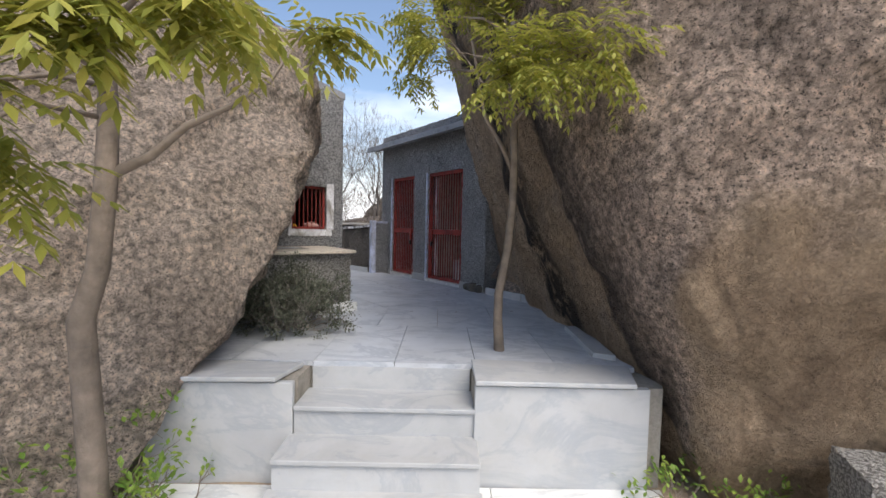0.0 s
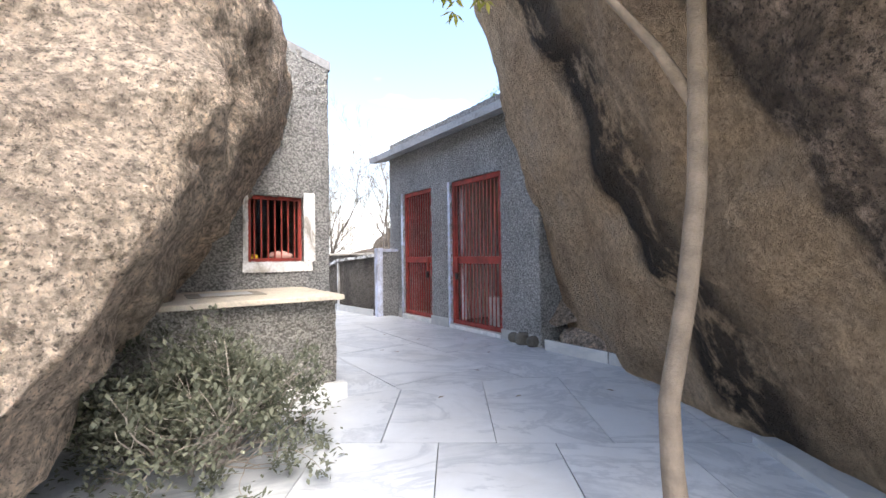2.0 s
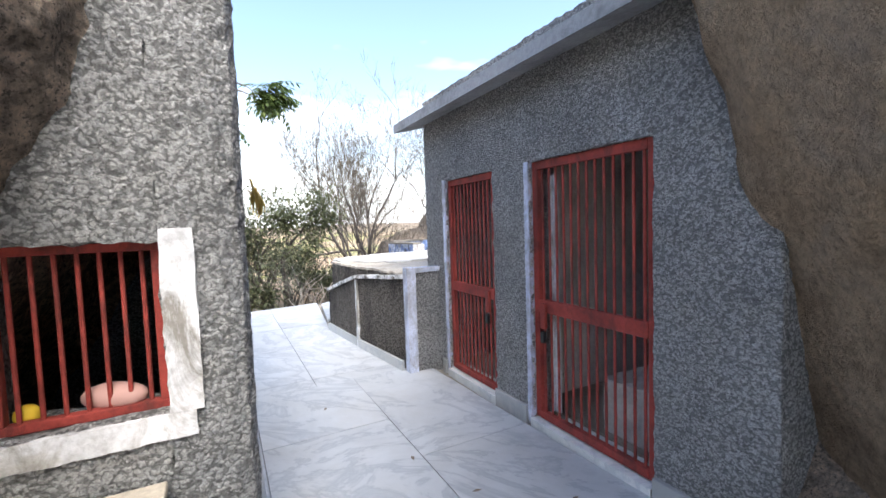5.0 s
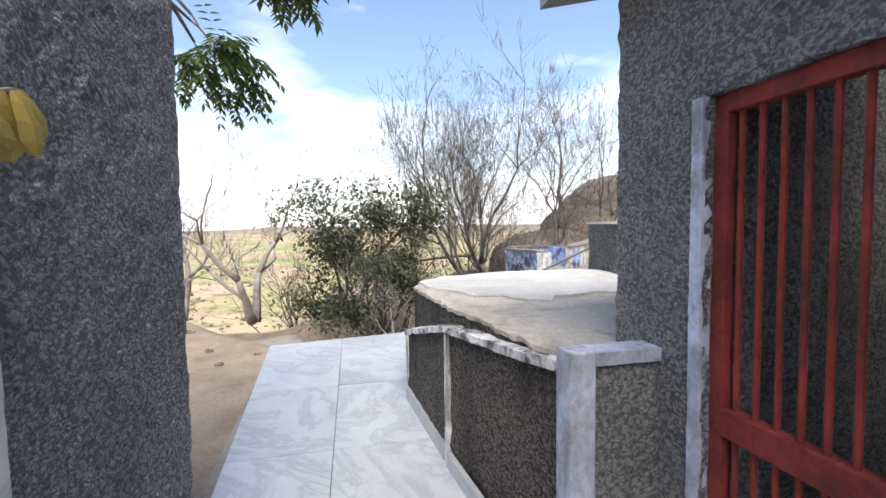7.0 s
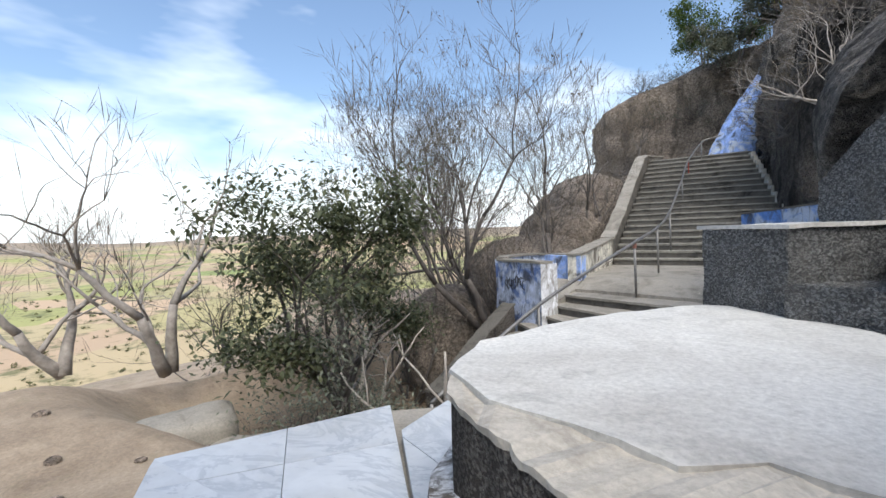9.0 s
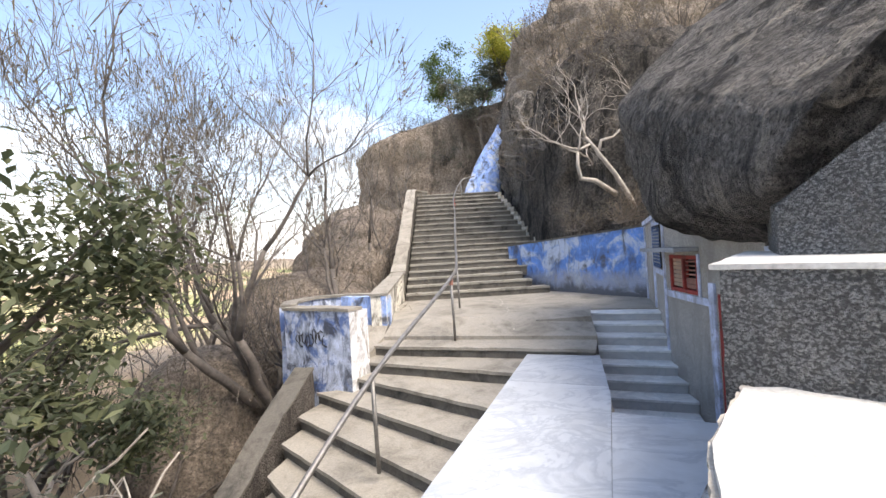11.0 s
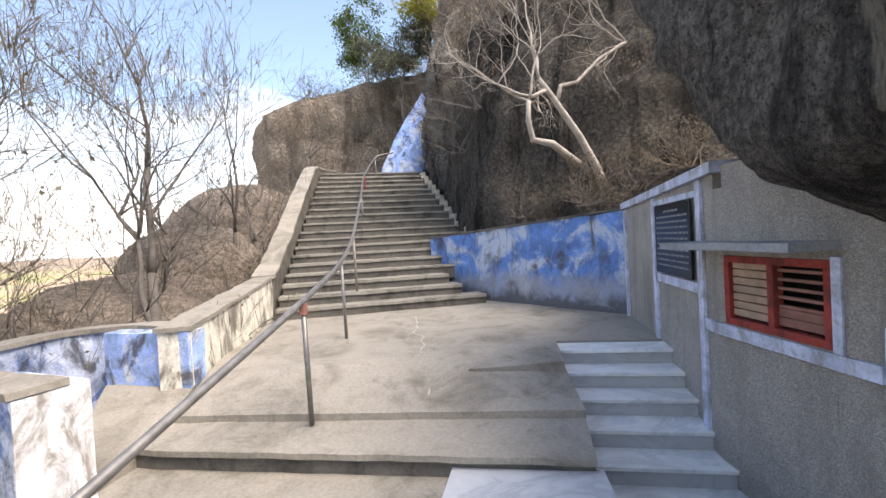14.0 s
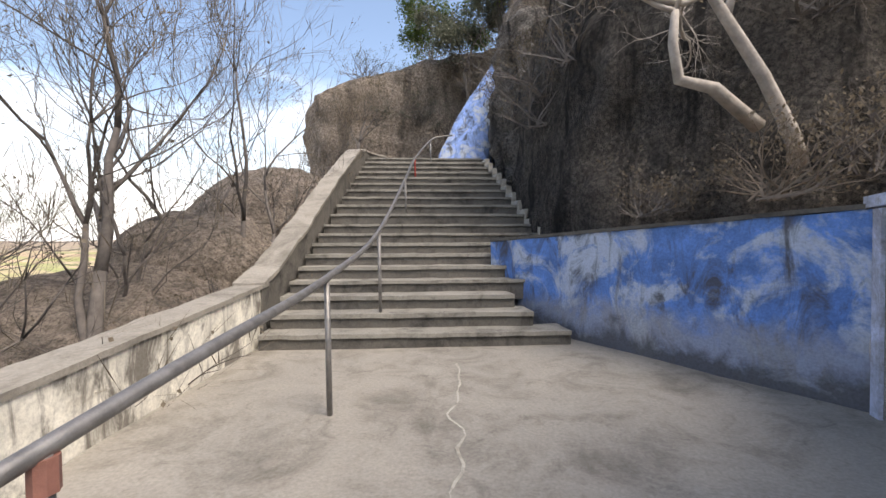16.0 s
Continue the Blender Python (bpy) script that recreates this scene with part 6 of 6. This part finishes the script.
# scrub over the plain below
fs = random.Random(88)
bm = bmesh.new()
for k in range(3200):
    r, a = 38 * (9.0 ** fs.random()), radians(fs.uniform(95, 215))
    x, y = -3 + r * math.cos(a), 10 + r * math.sin(a)
    z, w = ground_z(x, y), fs.uniform(0.25, 0.8) * (0.5 + r / 150)
    for _ in range(16):
        d = Vector((fs.gauss(0, 1), fs.gauss(0, 1), fs.uniform(0.0, 1.2))).normalized()
        add_leaf(bm, Vector((x, y, z)) + d * w * fs.uniform(0.2, 0.8), Vector((fs.uniform(-1, 1), fs.uniform(-1, 1), fs.uniform(-0.3, 1))).normalized(), Vector((0, 0, 1)), w * 0.7, w * 0.26)
tagged(part("plain_scrub", bm, M_SCRUB), "dark olive thorn scrub dotted over the dry plain", "scrub", kind="stuff")
# white-barked tree rooted on the dark rock
rt = empty("rock_tree")
tagged(rt, "twisted pale-barked leafless tree rooted on the dark rock", "tree")
rp, rtips = [], []
rr = random.Random(61)
rp.append([((1.95, 19.55, 2.45), 0.075), ((1.79, 19.5, 2.75), 0.066), ((1.5, 19.5, 3.25), 0.058), ((1.23, 19.5, 3.61), 0.052), ((1.0, 19.5, 3.92), 0.045), ((0.82, 19.5, 4.14), 0.036)])
rp.append([((1.5, 19.55, 2.8), 0.07), ((1.0, 19.5, 3.12), 0.06), ((0.66, 19.5, 3.18), 0.05), ((0.60, 19.5, 3.5), 0.042), ((0.62, 19.5, 3.79), 0.034)])
rp.append([((1.12, 19.5, 3.75), 0.042), ((1.2, 19.5, 4.05), 0.036), ((1.5, 19.5, 4.12), 0.03), ((1.9, 19.45, 4.5), 0.026), ((2.39, 19.4, 4.78), 0.022)])
rp.append([((0.95, 19.5, 3.98), 0.034), ((0.7, 19.5, 3.86), 0.03), ((0.48, 19.5, 3.88), 0.024), ((0.11, 19.5, 4.02), 0.018)])
for q in [p[-1] for p in rp]:
    for k in range(3):
        grow(rr, q[0], (rr.uniform(-1, 0.8), rr.uniform(-0.4, 0.4), rr.uniform(-0.1, 0.8)), 0.7, q[1] * 0.75, 4, 0.7, 0.3, 0.03, (2, 3), 0.75, rp, rtips)
part("trunk", bm_tube(rp[:4], 8), M_BARK_PALE, rt, smooth=True)
part("limb_mass", bm_tube(rp[4:], 5), M_BARK_PALE, rt, smooth=True)["kind"] = "stuff"

# dry scrub on the rocks
for k, (x, y, z, sz) in enumerate(((1.5, 19.4, 2.1, 0.8), (2.2, 19.1, 2.3, 0.8), (0.9, 20.4, 2.0, 0.7), (2.9, 18.8, 2.6, 0.8), (-4.2, 22.6, 0.5, 1.1), (-4.1, 24.6, 1.0, 1.2), (-4.0, 27.0, 2.4, 1.3),
                                   (-5.2, 21.8, -0.2, 1.2), (-6.3, 20.4, -0.9, 1.3), (-7.5, 19.8, -2.0, 1.4), (-6.9, 16.6, -2.9, 1.2), (-8.0, 14.0, -2.6, 1.3), (-9.3, 15.2, -2.9, 1.4), (-3.6, 29.5, 3.8, 1.2),
                                   (1.6, 33.0, 7.6, 1.6), (3.2, 28.6, 7.4, 1.5), (4.8, 26.5, 8.0, 1.6), (2.2, 30.5, 8.2, 1.6), (5.5, 25.0, 8.2, 1.6), (3.6, 25.0, 7.4, 1.4), (-1.5, 34.5, 6.2, 1.4), (-3.5, 34.0, 6.4, 1.3), (0.0, 35.0, 8.4, 1.4))):
    shrub("dry_shrub", (x, y, z), sz, 70 + k, "dry brown leafless scrub clinging to the rocks", M_BARK_DK if k % 3 else M_BARK, M_TWIG_LEAF, 22, 0.05, 5, 1.0)

def scatter_scrub(rock, count, seed, low, high, front, size, label, leaf):
    rng = random.Random(seed)
    spots = [v.co.copy() for v in rock.data.vertices if low < v.co.z < high and v.normal.y < front and v.normal.z > -0.05]
    for k in range(min(count, len(spots))):
        p = spots[rng.randrange(len(spots))]
        shrub("dry_shrub", p - Vector((0, 0, 0.05)), size * rng.uniform(0.7, 1.3), seed * 50 + k, label, M_BARK_DK, leaf, 16, 0.06, 7, 1.0)


ROCKS = [o for o in scene.objects if o.name.startswith("boulder")]
scatter_scrub(ROCKS[3], 34, 5, 3.8, 9.0, 0.3, 1.2, "dry brown scrub growing over the dark rock", M_TWIG_LEAF)
scatter_scrub(ROCKS[5], 44, 6, 6.0, 15.5, 0.1, 1.6, "dry brown scrub growing over the rock slope", M_TWIG_LEAF)
scatter_scrub(ROCKS[4], 24, 7, 5.5, 11.0, 0.3, 1.3, "dry brown scrub growing over the rock dome", M_BUSH)

# ---- small things ----
# garland over the hut door
gl = empty("door_garland")
tagged(gl, "string of drying yellow leaves hung over the hut door", "garland")
gp = [(hab(0.06 + 0.05 * math.sin(k / 12 * math.pi), DB0 - 0.02 + k / 12 * (DB1 - DB0 + 0.08), DZ1 - 0.16 - 0.08 * math.sin(k / 12 * math.pi)), 0.005) for k in range(13)]
part("string", bm_tube([gp], 5), M_BARK_PALE, gl)
gr = random.Random(9)
for k in range(30):
    f = k / 29
    i = min(11, int(f * 12))
    p = gp[i][0].lerp(gp[i + 1][0], f * 12 - i) + U * gr.uniform(-0.01, 0.02)
    bm = bmesh.new()
    d = (Vector((0, 0, -1)) + V2 * gr.uniform(-0.35, 0.35) + U * gr.uniform(-0.1, 0.3)).normalized()
    s = V2 * gr.uniform(0.028, 0.042)
    n = gr.uniform(0.10, 0.15)
    row = []
    for t, w in ((0, 0.2), (0.2, 0.85), (0.5, 1.15), (0.8, 1.1), (1.0, 0.45)):
        c = p + d * n * t + U * 0.012 * math.sin(t * 3)
        row.append((bm.verts.new(c - s * w), bm.verts.new(c + U * 0.006), bm.verts.new(c + s * w)))
    for r0, r1 in zip(row, row[1:]):
        bm.faces.new((r0[0], r0[1], r1[1], r1[0]))
        bm.faces.new((r0[1], r0[2], r1[2], r1[1]))
    bmesh.ops.solidify(bm, geom=list(bm.faces), thickness=0.002)
    part("leaf", bm, M_GARLAND, gl)
# cloth flag hanging behind the hut
bm = bmesh.new()
fl = []
for j in range(9):
    t = j / 8
    wide = 0.42 * (1 - 0.82 * max(0.0, (t - 0.55) / 0.45))
    fl.append([bm.verts.new((-4.75 + 0.33 - 0.30 * (1 - i / 5) * wide / 0.42 - 0.06 * t, 8.31 - 0.24 * (1 - i / 5) * wide / 0.42 + 0.025 * math.sin(i * 1.4 + j * 0.8), 2.52 - 0.85 * t * (0.72 + 0.28 * i / 5))) for i in range(6)])
for r0, r1 in zip(fl, fl[1:]):
    for i in range(5):
        bm.faces.new((r0[i], r0[i + 1], r1[i + 1], r1[i]))
bmesh.ops.solidify(bm, geom=list(bm.faces), thickness=0.003)
flag = part("cloth_flag", bm, M_CLOTH_RED, None, smooth=True)
tagged(flag, "faded pinkish red cloth flag hanging behind the hut", "flag")
part("pole", bm_tube([[((-4.80, 8.02, -0.4), 0.016), ((-4.77, 8.05, 1.4), 0.015), ((-4.74, 8.05, 2.75), 0.012)], [((-4.76, 8.04, 2.53), 0.009), ((-4.40, 8.33, 2.53), 0.008)]], 6), M_BARK_PALE, flag)
bm = bmesh.new()
fl = [[bm.verts.new(hab(-0.05 + 0.02 * math.sin(i * 1.3 + j), 1.45 + 0.19 * i, 2.69 + 0.085 * j * (1 - 0.11 * i))) for i in range(7)] for j in range(6)]
for r0, r1 in zip(fl, fl[1:]):
    for i in range(6):
        bm.faces.new((r0[i], r0[i + 1], r1[i + 1], r1[i]))
bmesh.ops.solidify(bm, geom=list(bm.faces), thickness=0.003)
flag = part("red_flag", bm, M_FLAG, None, smooth=True)
tagged(flag, "bright red cloth flag along the hut roof edge", "flag")
part("pole", bm_tube([[(hab(-0.06, 1.44, 2.66), 0.012), (hab(-0.06, 1.44, 3.3), 0.010)]], 6), M_BARK_PALE, flag)
# offerings on the window sill
boulder("offering", hab(-0.42, HF + 0.12, 0.95), (0.10, 0.05, 0.04), 20, [], "small pink stone offering on the window sill", M_PINK, 31, 2.2, 0.015, 3, 0.006)
boulder("flower", hab(-0.64, HF + 0.12, 0.935), (0.03, 0.025, 0.03), 20, [], "yellow marigold flower on the window sill", M_YELLOW, 32, 2.2, 0.01, 2, 0.004)
# graffiti strokes on the planter block
gf = random.Random(3)
gstroke = []
for k in range(9):
    s0 = 0.30 + 0.07 * k
    z = 0.42 + gf.uniform(-0.05, 0.08)
    pth = []
    for i in range(7):
        a = i / 6 * gf.uniform(3.5, 6.0)
        q = g0 + gd * (s0 + 0.05 * math.cos(a + k)) - gn * 0.012
        pth.append(((q.x, q.y, z + 0.10 * math.sin(a + k)), 0.009))
    gstroke.append(pth)
part("painted_mark", bm_tube(gstroke, 4), M_BLACK, gb, "dark brushed graffiti strokes")
# dry leaves on the marble floor
for k in range(26):
    gx, gy = gf.uniform(-1.8, 1.9), gf.uniform(3.4, 8.0)
    q = Vector((gx, gy, 0)) - CORNER
    if not (0.15 < q.dot(U) < 1.65):
        continue
    bm = bmesh.new()
    add_leaf(bm, Vector((gx, gy, 0.006)), Vector((gf.uniform(-1, 1), gf.uniform(-1, 1), 0)).normalized(), Vector((0, 0, 1)), 0.06, 0.012)
    tagged(part("fallen_leaf", bm, M_BARK), "small dry leaf lying on the marble floor", "leaf", "fallen leaves")
# loose stones on the bare earth
for k in range(14):
    gx, gy = gf.uniform(-9.5, -5.5), gf.uniform(8.5, 11.5)
    r = gf.uniform(0.02, 0.06)
    boulder("stone", (gx, gy, ground_z(gx, gy) + r * 0.2), (r, r * 0.8, r * 0.5), gf.uniform(0, 90), [], "loose grey stone on the bare earth", M_ROCK_L, 100 + k, 2.4, 0.03, 3, 0.01)
# old slabs at the edge of the slope
for x, y, s, yaw in ((-6.3, 11.4, 0.5, 20), (-7.2, 11.3, 0.55, 60), (-6.7, 12.2, 0.4, 10)):
    boulder("stone", (x, y, ground_z(x, y) + 0.08), (s, s * 0.7, s * 0.45), yaw, [], "weathered block of stone at the edge of the slope", M_CONC, int(s * 100) + yaw, 5.0, 0.04, 4, 0.015)

# paved apron before the steps and a roughcast block beside the boulder
apron = empty("apron_floor")
tagged(apron, "dusty marble apron before the first steps", "floor", kind="structure")
slabs(apron, [Vector((-0.95, -2.5)), Vector((2.6, -2.5)), Vector((2.45, 3.05)), Vector((-0.86, 2.48))], (0.0, 0.0), (0.987, 0.157), (0.9, 1.2), -0.69, 0.05, M_MARBLE_OLD, 0.003, 0.5)
rb = part("roughcast_block", roughen(bm_prism([([(3.05, 2.28), (3.5, 2.2), (3.6, 2.6), (3.15, 2.68)], -0.75, -0.12)]), 0.014, 30, 0.035), M_CAST_PALE)
tagged(rb, "low roughcast masonry block beside the boulder", "block")
# ---- paving slabs, last ----
zone1 = [Vector((-2.0, 2.68)), Vector((2.35, 3.36)), Vector((2.3, 5.0)), Vector((1.78, 5.83)), Vector((-0.2, 4.85)), Vector((-1.4, 4.2))]
slabs(terrace, zone1, (0.088, 2.995), (0.987, 0.157), (0.58, 1.12), 0.0, 0.034, M_MARBLE, 0.0025, 0.5)
zone2a = [Vector((0.037, 4.967)), Vector((1.78, 5.83)), Vector(ab(1.79, -1.0)[:2]), Vector(ab(1.79, 2.2)[:2]), Vector(ab(-0.02, 2.2)[:2])]
zone2c = [Vector((-0.268, 4.81)), Vector((0.037, 4.967)), Vector(ab(-0.02, 0.0)[:2]), Vector(ab(-0.36, 0.0)[:2])]
slabs(terrace, zone2c, ab(0.0, 0.0), V2, (1.2, 0.9), 0.0, 0.034, M_MARBLE, 0.0025, 0.5)
slabs(terrace, zone2a, ab(0.9, 0.0), V2, (1.2, 0.9), 0.0, 0.034, M_MARBLE, 0.0025, 0.5)
zone3 = [Vector(ab(-0.02, 2.2)[:2]), Vector(ab(1.45, 2.2)[:2]), Vector((-3.25, 9.98)), Vector((-5.65, 10.2))]
slabs(terrace, zone3, ab(0.55, 0.0), V2, (1.2, 0.9), 0.0, 0.034, M_MARBLE, 0.0025, 0.0)
slabs(terrace, [Vector((-3.25, 9.98)), Vector((-4.58, 11.65)), Vector((-5.65, 10.2))], ab(0.55, 0.0), V2, (1.2, 0.9), 0.0, 0.034, M_MARBLE, 0.0025, 0.0)
for zn in ([(-4.1, 11.1), (-3.25, 9.98), (-3.0, 11.0), (-4.0, 11.95)], [(-4.0, 11.95), (-3.0, 11.0), (-2.1, 12.0), (-3.4, 13.16)], [(-3.4, 13.16), (-2.1, 12.0), (-0.78, 13.34), (-1.68, 13.9), (-2.9, 14.1)], [(-2.9, 14.1), (-1.68, 13.9), (-0.87, 15.86), (-1.77, 16.3)]):
    slabs(walkway, zn, (-3.4, 13.16), (0.46, 0.888), (2.2, 1.15), 0.10, 0.034, M_MARBLE, 0.002, 0.0)
